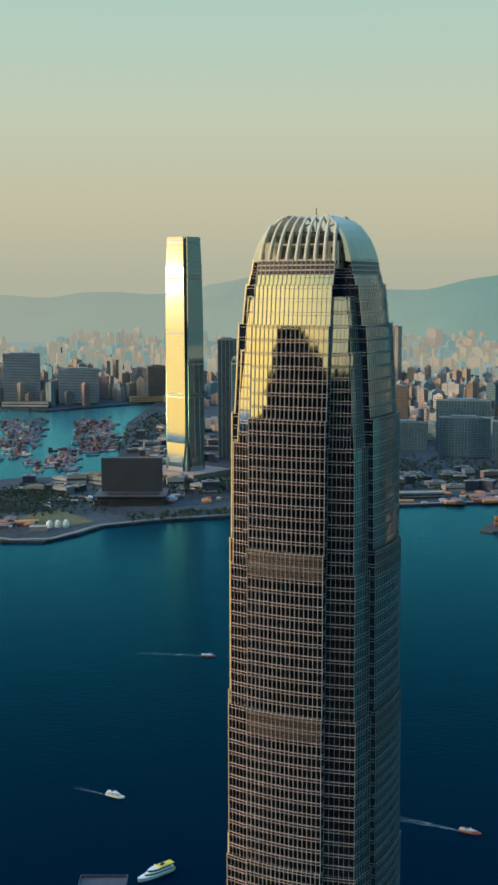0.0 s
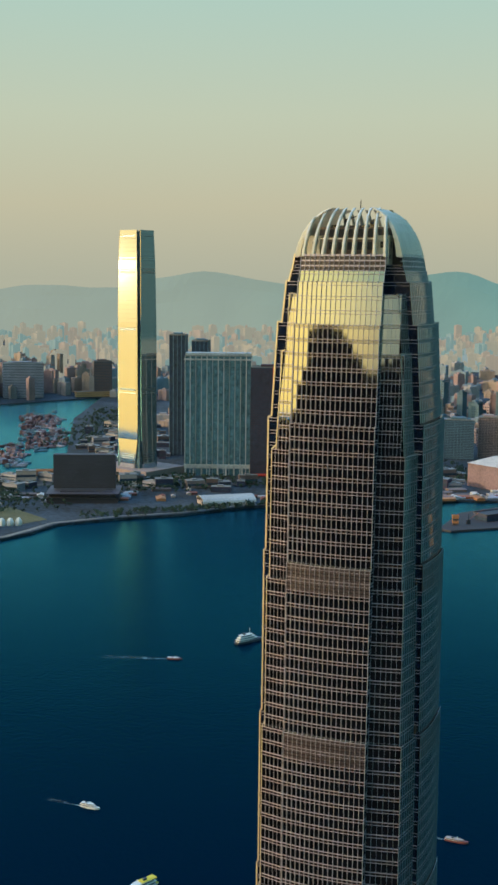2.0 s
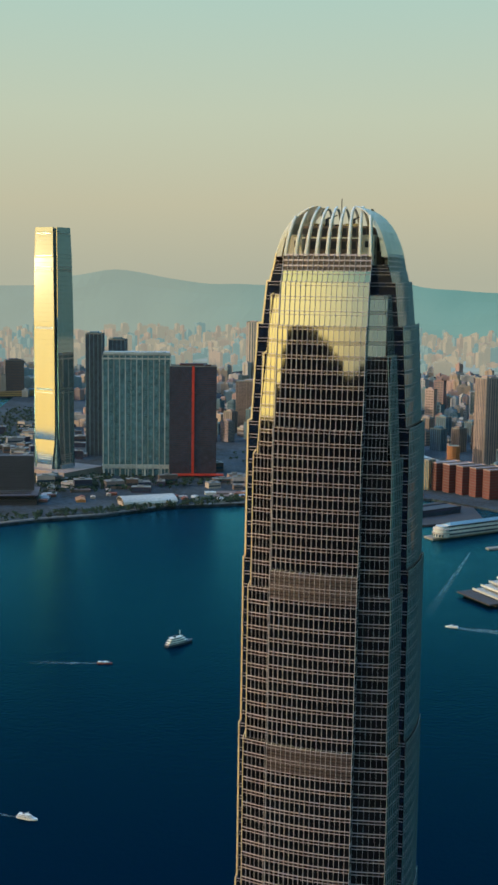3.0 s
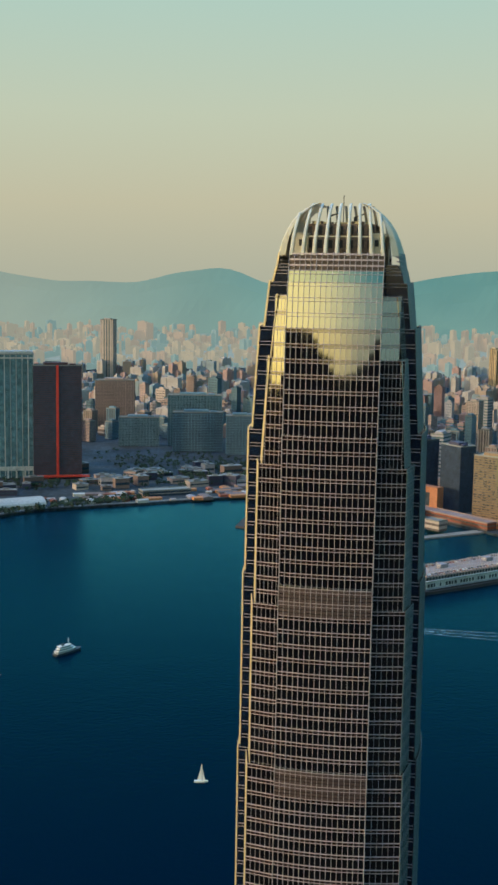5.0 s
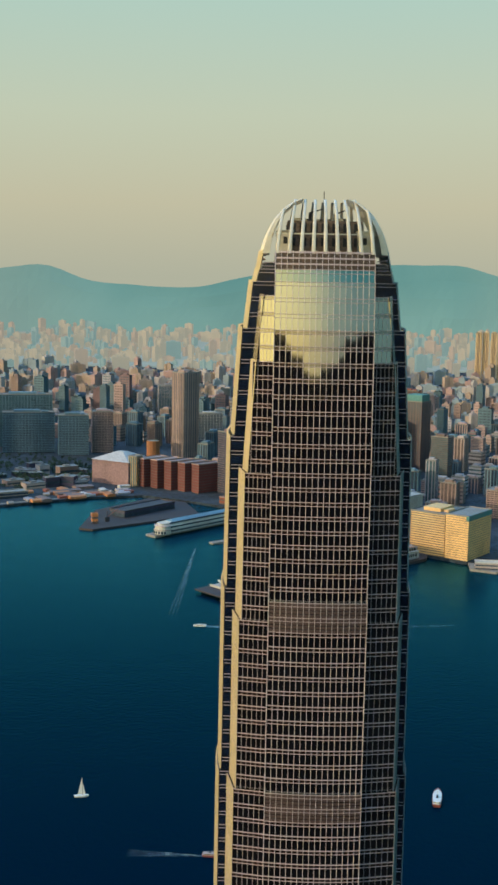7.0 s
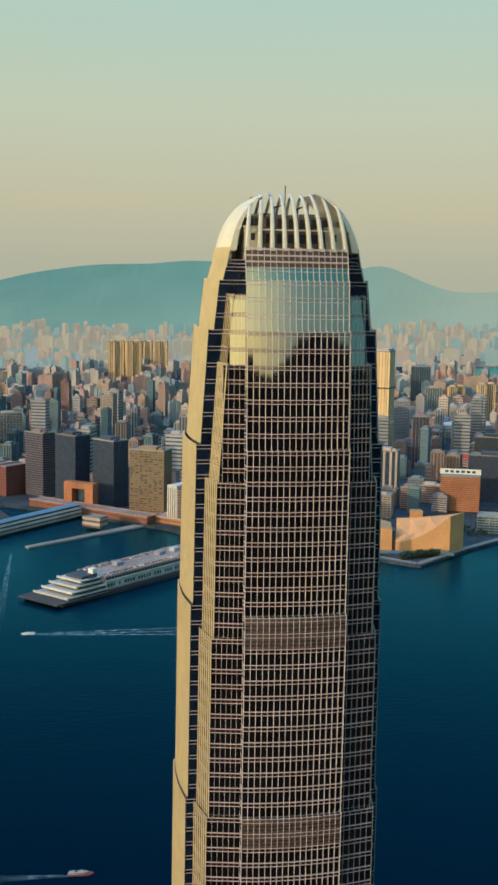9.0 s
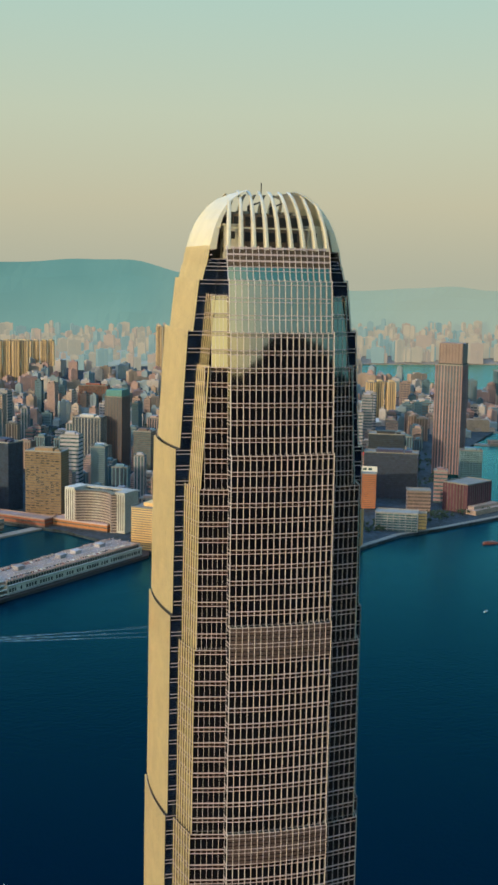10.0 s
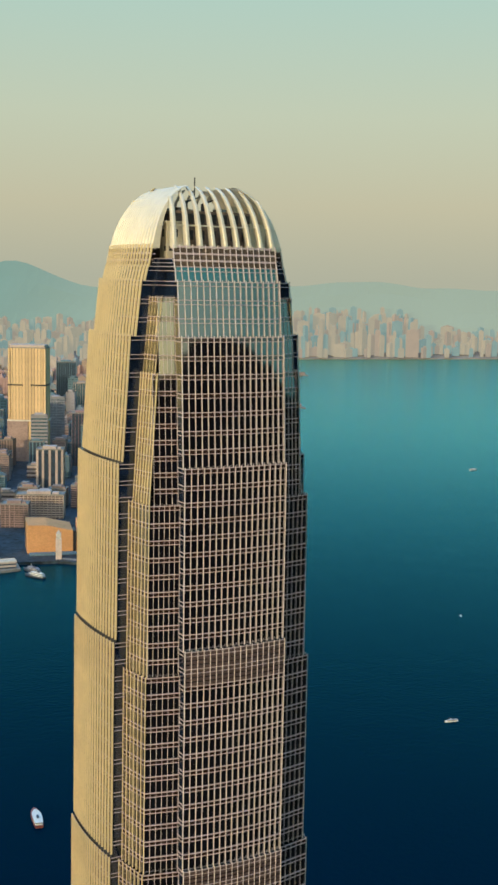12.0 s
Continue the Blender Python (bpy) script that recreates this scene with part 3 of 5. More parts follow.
M_YELLOW = material("yellow_paint", (0.75, 0.55, 0.03), 0.4, 0, 0.1, 0.3, 2)
M_SAIL = material("sail_cloth", (0.78, 0.74, 0.68), 0.8, 0, 0.06, 0.4, 2)
G_TEAL = glass_material("teal_glass", (0.075, 0.14, 0.17), 0.25, 1.7)
G_AQUA = glass_material("aqua_glass", (0.13, 0.24, 0.28), 0.25, 1.8)
G_NAVY = glass_material("navy_glass", (0.035, 0.060, 0.10), 0.3, 1.5)
G_BROWN = glass_material("bronze_glass", (0.125, 0.090, 0.088), 0.3, 1.6)
M_BAND = glass_material("dim_band_glass", (0.10, 0.10, 0.09), 0.3, 2.6)
G_ICC = glass_material("silver_mirror_glass", (0.05, 0.065, 0.075), 0.05, 3.6, 0.15)

# wall colours for far blocks, with haze mixed in as dull, low-contrast tones
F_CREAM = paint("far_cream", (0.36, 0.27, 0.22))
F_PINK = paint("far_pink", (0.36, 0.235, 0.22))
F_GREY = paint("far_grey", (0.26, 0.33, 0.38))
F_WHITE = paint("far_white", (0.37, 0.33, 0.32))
TAKEN = []          # footprints of landmarks, which the common buildings keep clear of


def place(x, y, rz, base=4.0):
    """Where a building stands: far ones are drawn in with the far country."""
    d = math.hypot(x - HUB.x, y - HUB.y)
    fx, fy, fz = far(x, y, base)
    k = 1.0 if d <= NEAR else math.hypot(fx - HUB.x, fy - HUB.y) / d
    return pose(fx, fy, fz, 0, 0, rz) @ Matrix.Scale(k, 4)


def ring_boxes(s, w, d, z0, z1, t=0.6):
    s.box(-w / 2, w / 2, -d / 2, -d / 2 + t, z0, z1)
    s.box(-w / 2, w / 2, d / 2 - t, d / 2, z0, z1)
    s.box(-w / 2, -w / 2 + t, -d / 2 + t, d / 2 - t, z0, z1)
    s.box(w / 2 - t, w / 2, -d / 2 + t, d / 2 - t, z0, z1)


def high_rise(name, label, x, y, w, d, top, rz, wall, glass, style="grid", floor=3.6, bay=5.0, pier=0.9, band=1.3, base=4.0, roof=M_ROOF, group="", plant=True, category="building", keep=True):
    """A slab or tower: glass body, floor bands, piers, parapet and plant room."""
    root = thing(name, place(x, y, rz, base), label, category, group)
    h = top - base
    s = Shape()
    s.box(-w / 2 + 0.5, w / 2 - 0.5, -d / 2 + 0.5, d / 2 - 0.5, 0, h - 0.66)
    put("glass_wall", s, glass, root)
    if style in ("grid", "bands"):
        s, n = Shape(), max(1, int(h / floor))
        for i in range(n):
            z = h * (i + 1) / n
            s.box(-w / 2 + 0.1, w / 2 - 0.1, -d / 2 + 0.1, d / 2 - 0.1, z - band, min(z, h - 0.62))
        tagged(put("floor_band", s, wall, root), kind="stuff")
    if style in ("grid", "ribs"):
        a, b, e = Shape(), Shape(), Shape()
        a.box(-pier / 2, pier / 2, 0, d, 0, h - 0.64)
        b.box(0, w, -pier / 2, pier / 2, 0, h - 0.64)
        e.box(-pier / 2, pier / 2, -pier / 2, pier / 2, 0, h - 0.61)
        ma, mb, me = a.mesh("pier", wall), b.mesh("pier", wall), e.mesh("corner_post", wall)
        for n, span, mesh, flip in ((max(1, round(w / bay)), w, ma, False), (max(1, round(d / bay)), d, mb, True)):
            for i in range(1, n):
                u = -span / 2 + span * i / n
                ob = put("pier", mesh, None, root)
                ob.location = (-w / 2, u, 0) if flip else (u, -d / 2, 0)
        for sx in (-1, 1):
            for sy in (-1, 1):
                ob = put("corner_post", me, None, root)
                ob.location = (sx * (w - pier) / 2, sy * (d - pier) / 2, 0)
    s = Shape()
    s.box(-w / 2 - 0.2, w / 2 + 0.2, -d / 2 - 0.2, d / 2 + 0.2, h - 0.6, h)
    ring_boxes(s, w + 0.4, d + 0.4, h, h + 1.5)
    top_ = put("roof", s, roof, root)
    if plant:
        s = Shape()
        s.box(-w * 0.28, w * 0.22, -d * 0.28, d * 0.28, h, h + 5)
        s.box(w * 0.25, w * 0.38, -d * 0.2, d * 0.1, h, h + 3)
        put("plant_room", s, wall, top_)
    if keep:
        TAKEN.append((x, y, max(w, d) * 0.62 + 14))
    return root


def extra(root, name, mat, boxes, label=""):
    """More boxes on a building, as one part each name."""
    s = Shape()
    for b in boxes:
        s.box(*b)
    return put(name, s, mat, root, label)


# ---- west reclamation: the tall office tower and its neighbours ----
icc = thing("office_tower", place(-970, 1733, -16) @ Matrix.Diagonal((1.18, 1.02, 1, 1)), "very tall glass office tower with gilded flank above the waterfront", "skyscraper")
TAKEN.append((-951, 1730, 70))
prof = ((24, 27.9, 16.0), (40, 27.7, 18.0), (72, 27.3, 21.5), (110, 26.8, 21.8), (300, 26.6, 21.8), (420, 25.4, 20.0), (478, 23.6, 18.4))
for k in range(4):
    s, rows_ = Shape(), []
    for (za, ra, ha), (zb, rb_, hb) in zip(prof, prof[1:]):
        n = max(1, round((zb - za) / 8.5))
        for i in range(n):
            z0, z1 = za + (zb - za) * i / n, za + (zb - za) * (i + 1) / n
            r0, r1 = ra + (rb_ - ra) * i / n, ra + (rb_ - ra) * (i + 1) / n
            h0, h1 = ha + (hb - ha) * i / n, ha + (hb - ha) * (i + 1) / n
            rows_ += [(z0, r0, h0), (z1 - 0.3, r1 - (0.9, 0.9, 0.5, 0.4)[k], h1)]       # each storey pair leans in like a shingle
    s.strip([[spin(p, k) for p in ((-h, -r, z), (h, -r, z), (h, -r + 3, z), (-h, -r + 3, z))] for z, r, h in rows_])
    put("curtain_wall", s, G_ICC, icc, "mirror glass curtain wall")
    for z, tall_, half in ((34, 1.0, 14), (38, 1.0, 14), (42, 1.0, 14), (163, 0.8, 19), (168, 4.0, 17), (285, 5.0, 18), (292, 2.6, 18), (395, 5.0, 17), (402, 2.6, 17), (424, 0.8, 17), (466, 0.8, 15)):
        s = Shape()
        s.hexa([spin(p, k) for p in ((-half, -27.9 + z * 0.0055, z), (half, -27.9 + z * 0.0055, z), (half, -22, z), (-half, -22, z))],
               [spin(p, k) for p in ((-half, -27.8 + z * 0.0055, z + tall_), (half, -27.8 + z * 0.0055, z + tall_), (half, -22, z + tall_), (-half, -22, z + tall_))])
        put("louvre_band", s, M_BAND, icc)
s = Shape()
s.hexa([(-25, -25, 0), (25, -25, 0), (25, 25, 0), (-25, 25, 0)], [(-20.5, -20.5, 474), (20.5, -20.5, 474), (20.5, 20.5, 474), (-20.5, 20.5, 474)])
put("core_wall", s, G_TEAL, icc)
for k in range(4):
    s = Shape()
    s.strip([[spin(p, k) for p in ((-h, -r, z), (h, -r, z), (h, -r + 4, z), (-h, -r + 4, z))] for z, r, h in ((8, 38.0, 19.0), (11, 33.5, 18.0), (16, 30.0, 17.0), (24, 28.0, 16.0))])
    put("flared_canopy", s, M_GREY, icc, "grey canopy flaring out at the foot")
extra(icc, "podium", M_TAN, [(-60, 60, -50, 60, 0, 16), (-70, 40, -60, -50, 0, 9)])

museum = thing("museum", place(-925, 1444, 24), "dark slab-shaped museum standing on a broad low podium by the water", "museum")
TAKEN.append((-925, 1444, 80))
extra(museum, "slab", M_DUSK, [(-54, 54, -7, 7, 20, 80)], "dark ceramic slab")
s = Shape()
for i in range(20):
    s.box(-54, 54, -7.25, -7, 21.5 + 2.9 * i, 22.0 + 2.9 * i)
tagged(put("louvre", s, M_DARK, museum), kind="stuff")
extra(museum, "podium", M_DUSK, [(-62, 60, -42, 40, 0, 10), (-58, 56, -36, 36, 10, 16)])
extra(museum, "terrace", M_DUSK, [(-64, 62, -44, 42, 16, 17.2), (-40, 50, -30, -24, 17.2, 20)])
extra(museum, "undercroft", M_DARK, [(-63, 61, -43, 41, 6.0, 9.4)])

slab1 = high_rise("residential_slab", "wide glassy residential slab on white pillars", -822, 1795, 132, 34, 240, 21, M_WHITE, G_AQUA, "ribs", bay=11, pier=1.6, plant=False)
extra(slab1, "cornice", M_WHITE, [(-67, 67, -18.5, 18.5, 228, 231), (-64, 64, -17, 17, 236, 242), (-67, 67, -18.5, 18.5, 14, 22)], "white cornice bands")
for i in range(9):
    extra(slab1, "pillar", M_WHITE, [(-64 + 16 * i - 1.6, -64 + 16 * i + 1.6, -21, -18, 0, 20)])
for u in (-44, -14, 18, 46):
    s = Shape()
    for i in range(50):
        s.box(u - 4, u + 4, -18.2, -17.4, 26 + 4 * i, 26.9 + 4 * i)
    tagged(put("balcony", s, M_SLATE, slab1), kind="stuff")
slab2 = high_rise("residential_slab", "dark residential slab with a red vertical strip", -715, 1822, 92, 34, 220, 21, M_PLUM, G_NAVY, "bands", floor=4, band=1.2)
extra(slab2, "strip", M_SIGN, [(-2.5, 2.5, -18.2, -17, 0, 217)], "red vertical strip")
extra(slab2, "canopy", M_SIGN, [(-40, 60, -30, -20, 4, 7)], "red canopy roof")
for cx, cy, tp in ((-1010, 2010, 268), (-945, 1985, 258)):
    high_rise("residential_tower", "slender dark glass residential tower", cx, cy, 36, 34, tp, 15, M_SLATE, G_NAVY, "ribs", bay=9, pier=1.2, group="twin towers")
for cx, cy, w, tp in ((-905, 2080, 44, 215), (-760, 1960, 40, 200)):
    high_rise("residential_tower", "tall brown residential tower", cx, cy, w, 34, tp, 15, M_BROWN, G_BROWN, "grid", bay=7, group="brown towers")

# low shore buildings and the station yards
hall = thing("exhibition_hall", place(-682, 1506, 38) @ Matrix.Scale(1.35, 4), "low pale hall with curved roof at the water", "hall")
TAKEN.append((-682, 1506, 60))
TAKEN += [(557, 1876, 30), (532, 1722, 26), (506, 1690, 22)]
s = Shape()
arch = [math.pi * i / 8 for i in range(9)]
s.strip([[(x, -18.6 * math.cos(a), 4.5 + 7.3 * math.sin(a)) for a in arch] + [(x, -18 * math.cos(a), 4 + 7 * math.sin(a)) for a in reversed(arch)] for x in (-35, -12, 12, 35)])
put("roof", s, M_WHITE, hall)
extra(hall, "wall", M_CREAM, [(-34, 34, -17, 17, 0, 5)])
high_rise("station_hall", "long low pale station hall", -470, 1690, 90, 26, 14, 32, M_CREAM, G_NAVY, "bands", floor=5, plant=False)
for x, y, w, d, tp, wl_, gl in ((-679, 2290, 92, 30, 70, M_SLATE, G_TEAL), (-556, 2325, 124, 30, 122, M_SLATE, G_TEAL), (-530, 2240, 112, 32, 92, M_SLATE, G_NAVY), (-428, 2214, 64, 34, 91, M_SLATE, G_NAVY),
                                (-372, 2262, 46, 36, 94, M_PINK, G_BROWN), (-820, 2580, 98, 44, 128, M_TAN, G_BROWN), (-259, 2805, 78, 34, 104, M_GREY, G_TEAL), (-146, 2488, 58, 26, 68, M_WHITE, G_NAVY)):
    high_rise("apartment_block", "apartment block of stacked floors above the station yards", x, y, w, d, tp, 12, wl_, gl, "grid", bay=7)
high_rise("apartment_tower", "tall ribbed tan apartment tower with a shaded flank", -185, 2196, 40, 42, 188, -46, M_TAN, G_NAVY, "ribs", bay=6, pier=3.4)
high_rise("office_tower", "lone distant office tower with pale roof", -1270, 4050, 50, 50, 226, 0, M_CREAM, G_TEAL, "ribs", bay=10, pier=6)
dome = thing("arena", place(-283, 1880, -30), "grey arena with a shallow pyramid roof", "arena")
TAKEN.append((-283, 1880, 62))
extra(dome, "wall", M_MAUVE, [(-42, 42, -36, 36, 0, 44)])
s = Shape()
s.hexa([(-44, -38, 44), (44, -38, 44), (44, 38, 44), (-44, 38, 44)], [(-8, -7, 58), (8, -7, 58), (8, 7, 58), (-8, 7, 58)])
put("roof", s, M_WHITE, dome)
drum = thing("round_tower", place(-250, 2160, 0), "small round stone-coloured tower block", "building")
s = Shape()
for i in range(10):
    s.hexa([(14 * math.cos(0.5236 * a), 14 * math.sin(0.5236 * a), i * 4.2) for a in range(12)], [(14 * math.cos(0.5236 * a), 14 * math.sin(0.5236 * a), i * 4.2 + 3) for a in range(12)])
put("floor_band", s, M_ORANGE, drum)
s = Shape()
s.hexa([(13 * math.cos(0.5236 * a), 13 * math.sin(0.5236 * a), 0) for a in range(12)], [(13 * math.cos(0.5236 * a), 13 * math.sin(0.5236 * a), 41) for a in range(12)])
put("glass_wall", s, G_BROWN, drum)

# ---- harbour city: ferry terminal, piers, dark slabs ----
for i in range(5):
    high_rise("terminal_slab", "red-brown terminal slab in a row of parallel slabs", -222 + 26 * i, 1848 - 14 * i, 20, 56, 56, -46, M_MAROON, G_BROWN, "bands", floor=5, band=4.2, roof=M_PINK, group="parallel slabs", plant=False)
high_rise("office_block", "yellow-green block beside the parallel slabs", -252, 1836, 18, 20, 60, -30, M_GOLD, G_TEAL, "ribs", bay=5, plant=False)
for x, y, w, d, tp, wl_, gl in ((-72, 1775, 48, 30, 116, M_MAUVE, G_NAVY), (-18, 1712, 52, 34, 120, M_NAVYWALL, G_NAVY), (44, 1674, 52, 34, 116, M_NAVYWALL, G_NAVY)):
    high_rise("office_slab", "dark banded office slab by the quay", x, y, w, d, tp, -50, wl_, gl, "bands", floor=3.9, band=0.8, group="dark office slabs")
brown_block = high_rise("office_block", "brown office block with irregular dark window slots near the quay", 103, 1572, 60, 34, 114, -28, M_OCHRE, G_BROWN, "bands", floor=3.8, band=2.5)
rw = random.Random(31)
s = Shape()
for i in range(28):
    for q in range(7):
        if rw.random() < 0.45:
            u = -29 + 8.2 * q + rw.uniform(0, 2)
            s.box(u, u + rw.uniform(3, 6.5), -17.15, -16.8, 4 + 3.8 * i, 5.5 + 3.8 * i)
tagged(put("window_slot", s, M_DARK, brown_block), kind="stuff")
portal = thing("portal_building", place(-6, 1640, -38), "orange portal-shaped building with a square opening", "building")
TAKEN.append((-6, 1640, 40))
extra(portal, "pier", M_TERRA, [(-29, -13, -8, 8, 0, 46)])
extra(portal, "pier", M_TERRA, [(13, 29, -8, 8, 0, 46)])
extra(portal, "lintel", M_TERRA, [(-13, 13, -8, 8, 36, 46)])
extra(portal, "plinth", M_TERRA, [(-13, 13, -8, 8, 0, 7)])
extra(portal, "recess", G_NAVY, [(-13, 13, 4, 7, 7, 36)], "dark glass set back in the opening")
high_rise("shopping_podium", "long low red shopping podium along the quay", 10, 1600, 250, 28, 16, -43, M_RED, G_BROWN, "bands", floor=5, band=3.4, roof=M_PINK, plant=False)
high_rise("shopping_podium", "low orange podium with flat roof", 150, 1500, 110, 30, 15, -43, M_ORANGE, G_BROWN, "bands", floor=5, band=3.4, roof=M_PINK, plant=False)
slab("pier_1", [(-192, 1424), (-176, 1408), (-8, 1600), (60, 1570), (40, 1660), (-24, 1618)], -3, 3, M_QUAY, "concrete ferry pier", "pier")
slab("pier_2", [(-94, 1380), (-88, 1371), (96, 1512), (80, 1524)], -3, 2.5, M_QUAY, "narrow concrete finger pier", "pier")
slab("pier_3", [(-90, 1103), (-45, 1060), (63, 1154), (215, 1296), (225, 1345), (150, 1330)], -3, 4, M_PIER, "broad concrete cruise pier", "pier")
high_rise("pier_kiosk", "small cream pier building with flat roof", 11, 1500, 34, 20, 20, -40, M_CREAM, G_BROWN, "bands", floor=6, band=4.4, plant=False)
ferry_hall = thing("ferry_terminal", place(-92, 1510, 48.5), "long white ferry terminal hall with rounded end on a pier", "terminal")
for i, (lo, hi, half) in enumerate(((0, 6, 10), (6, 12, 9.5), (12, 17, 8))):
    extra(ferry_hall, "deck_storey", M_WHITE, [(-118 + 6 * i, 118, -half, half, lo, hi)])
    extra(ferry_hall, "window_band", G_NAVY, [(-117 + 6 * i, 117, -half - 0.15, half + 0.15, lo + 2.4, lo + 4.6)])
for lo, hi, r_, mat in ((0, 6, 13, M_WHITE), (6, 7, 14, M_CREAM), (7, 12, 12, M_WHITE), (12, 13, 13, M_CREAM), (13, 16.5, 9, M_WHITE)):
    s = Shape()
    rim = [(-112 + r_ * math.cos(math.pi * a / 9), r_ * math.sin(math.pi * a / 9)) for a in range(18)]
    s.hexa([(x, y, lo) for x, y in rim], [(x, y, hi) for x, y in rim])
    put("rotunda", s, mat, ferry_hall, "round white end hall")
for a in range(6, 13):
    x, y = -112 + 13 * math.cos(math.pi * a / 9), 13 * math.sin(math.pi * a / 9)
    extra(ferry_hall, "arch_opening", G_NAVY, [(x - 0.9, x + 0.9, y - 0.9, y + 0.9, 1, 5)])
s = Shape()
s.hexa([(-100, -8, 17), (116, -8, 17), (116, 8, 17), (-100, 8, 17)], [(-96, -0.5, 20), (112, -0.5, 20), (112, 0.5, 20), (-96, 0.5, 20)])
put("pitched_roof", s, M_SLATE, ferry_hall)
extra(ferry_hall, "roof", M_TEALROOF, [(0, 116, -6, 6, 17, 17.8)])

ocean = thing("cruise_terminal", place(62, 1198, 42.5), "long stepped white cruise terminal with rooftop car deck on a pier", "terminal")
for i in range(4):
    extra(ocean, "deck", M_WHITE, [(-164 + 10 * i, -98, -29 + 3 * i, 29 - 3 * i, 4.6 * i + 3.2, 4.6 * i + 4.0), (-165 + 10 * i, -164 + 10 * i, -30 + 3 * i, 30 - 3 * i, 4.6 * i + 2.4, 4.6 * i + 5.2), (-164 + 10 * i, -98, -30 + 3 * i, -29 + 3 * i, 4.6 * i + 3.2, 4.6 * i + 4.7)], "white terrace deck with a deep parapet")
    extra(ocean, "deck_glass", G_NAVY, [(-157 + 10 * i, -98, -24 + 3 * i, 24 - 3 * i, 4.6 * i, 4.6 * i + 3.2)])
extra(ocean, "roof_lounge", M_DUSK, [(-126, -100, -14, 14, 17.8, 21.0), (-118, -104, -18, -14, 17.8, 19.4)], "dark roof lounge above the terraces")
extra(ocean, "lift_tower", M_HULL, [(-106, -98, -12, -4, 17, 27)], "white lift tower")
extra(ocean, "wall", M_WHITE, [(-98, 168, -27, 27, 0, 12.4)])
extra(ocean, "upper_wall", M_CREAM, [(-96, 168, -24, 24, 12.4, 17)], "set-back upper storey")
extra(ocean, "balcony", M_WHITE, [(-98, 168, -28, -24, 11.6, 12.6), (-98, 168, 24, 28, 11.6, 12.6)])
rw = random.Random(21)
s, a_, mer, per = Shape(), Shape(), Shape(), Shape()
for i in range(52):
    u = -95 + 5 * i
    if rw.random() < 0.86:
        s.box(u, u + rw.choice((2.4, 2.9, 3.4)), -27.3, -27, 4.6, 8.8)
    a_.box(u + 0.4, u + 3.6, -24.4, -24, 12.7, 16.2)
    mer.box(u - 1, u + 1.6, -25.2, -23.4, 17, 17 + rw.uniform(1.6, 3.2))
    mer.box(u - 1, u + 1.6, 23.4, 25.2, 17, 17 + rw.uniform(1.6, 3.2))
    for v in (-19, -8, 6, 18):
        if rw.random() < 0.7:
            per.box(u, u + 0.5, v, v + 0.5, 17, 20.4)
            per.box(u - 2.6, u + 2.6, v - 0.2, v + 0.7, 20.0, 20.5)
for shape_, word_, mt_ in ((s, "opening", M_DARK), (a_, "arch_opening", M_DARK), (mer, "merlon", M_PINK), (per, "pergola", M_CREAM)):
    tagged(put(word_, shape_, mt_, ocean), kind="stuff")
extra(ocean, "fender_band", M_GREY, [(-98, 168, -27.6, -27, 1.6, 3.4)], "weathered grey fender band")
extra(ocean, "car_deck", M_TAN, [(-96, 168, -23.4, 23.4, 17, 17.15)], "rosy paved roof deck")
extra(ocean, "hull_band", M_PIER, [(-98, 168, -28.4, -27.6, 0, 1.6), (-186, -98, -34, 34, 0, 1.6)], "dark base band")
for u in (40, 70, 120, -40):
    extra(ocean, "stair_house", M_GREY, [(u - 6, u + 6, 4, 14, 17, 22)])
rc = random.Random(5)
car = Shape()
car.box(-2.2, 2.2, -0.9, 0.9, 0.3, 0.95)
car.box(-1.3, 1.1, -0.8, 0.8, 0.95, 1.5)
car_mats = [M_HULL, M_HULL_DARK, M_GREY, M_HULL_RED]
car_meshes = [car.mesh("car", m) for m in car_mats]
for i in range(70):
    ob = new("car", car_meshes[rc.randrange(4)])
    u, v = -88 + 5.2 * (i % 47), -16 if i < 47 else 20
    ob.matrix_world = place(62, 1198, 42.5) @ pose(u, v + rc.uniform(-0.4, 0.4), 17, 0, 0, 90)
    tagged(ob, "small car parked on the roof deck", "car", "cars on the roof deck")

hotel = thing("hotel", place(176, 1486, -42), "cream hotel with a curved ribbed front above the pier", "hotel")
TAKEN.append((162, 1482, 62))
s, g = Shape(), Shape()
for i in range(14):
    for j in range(12):
        a, b = radians(-52 + 104 * j / 12), radians(-52 + 104 * (j + 1) / 12)
        def arc(t_, r_, z):
            return (r_ * math.sin(t_), r_ * math.cos(t_) - 46, z)
        s.hexa([arc(a, 40, i * 4.2), arc(b, 40, i * 4.2), arc(b, 54, i * 4.2), arc(a, 54, i * 4.2)], [arc(a, 40, i * 4.2 + 1.9), arc(b, 40, i * 4.2 + 1.9), arc(b, 54, i * 4.2 + 1.9), arc(a, 54, i * 4.2 + 1.9)])
        g.hexa([arc(a, 41, i * 4.2 + 1.9), arc(b, 41, i * 4.2 + 1.9), arc(b, 53, i * 4.2 + 1.9), arc(a, 53, i * 4.2 + 1.9)], [arc(a, 41, i * 4.2 + 4.2), arc(b, 41, i * 4.2 + 4.2), arc(b, 53, i * 4.2 + 4.2), arc(a, 53, i * 4.2 + 4.2)])
tagged(put("floor_band", s, M_CREAM, hotel), kind="stuff")
put("glass_wall", g, G_BROWN, hotel)
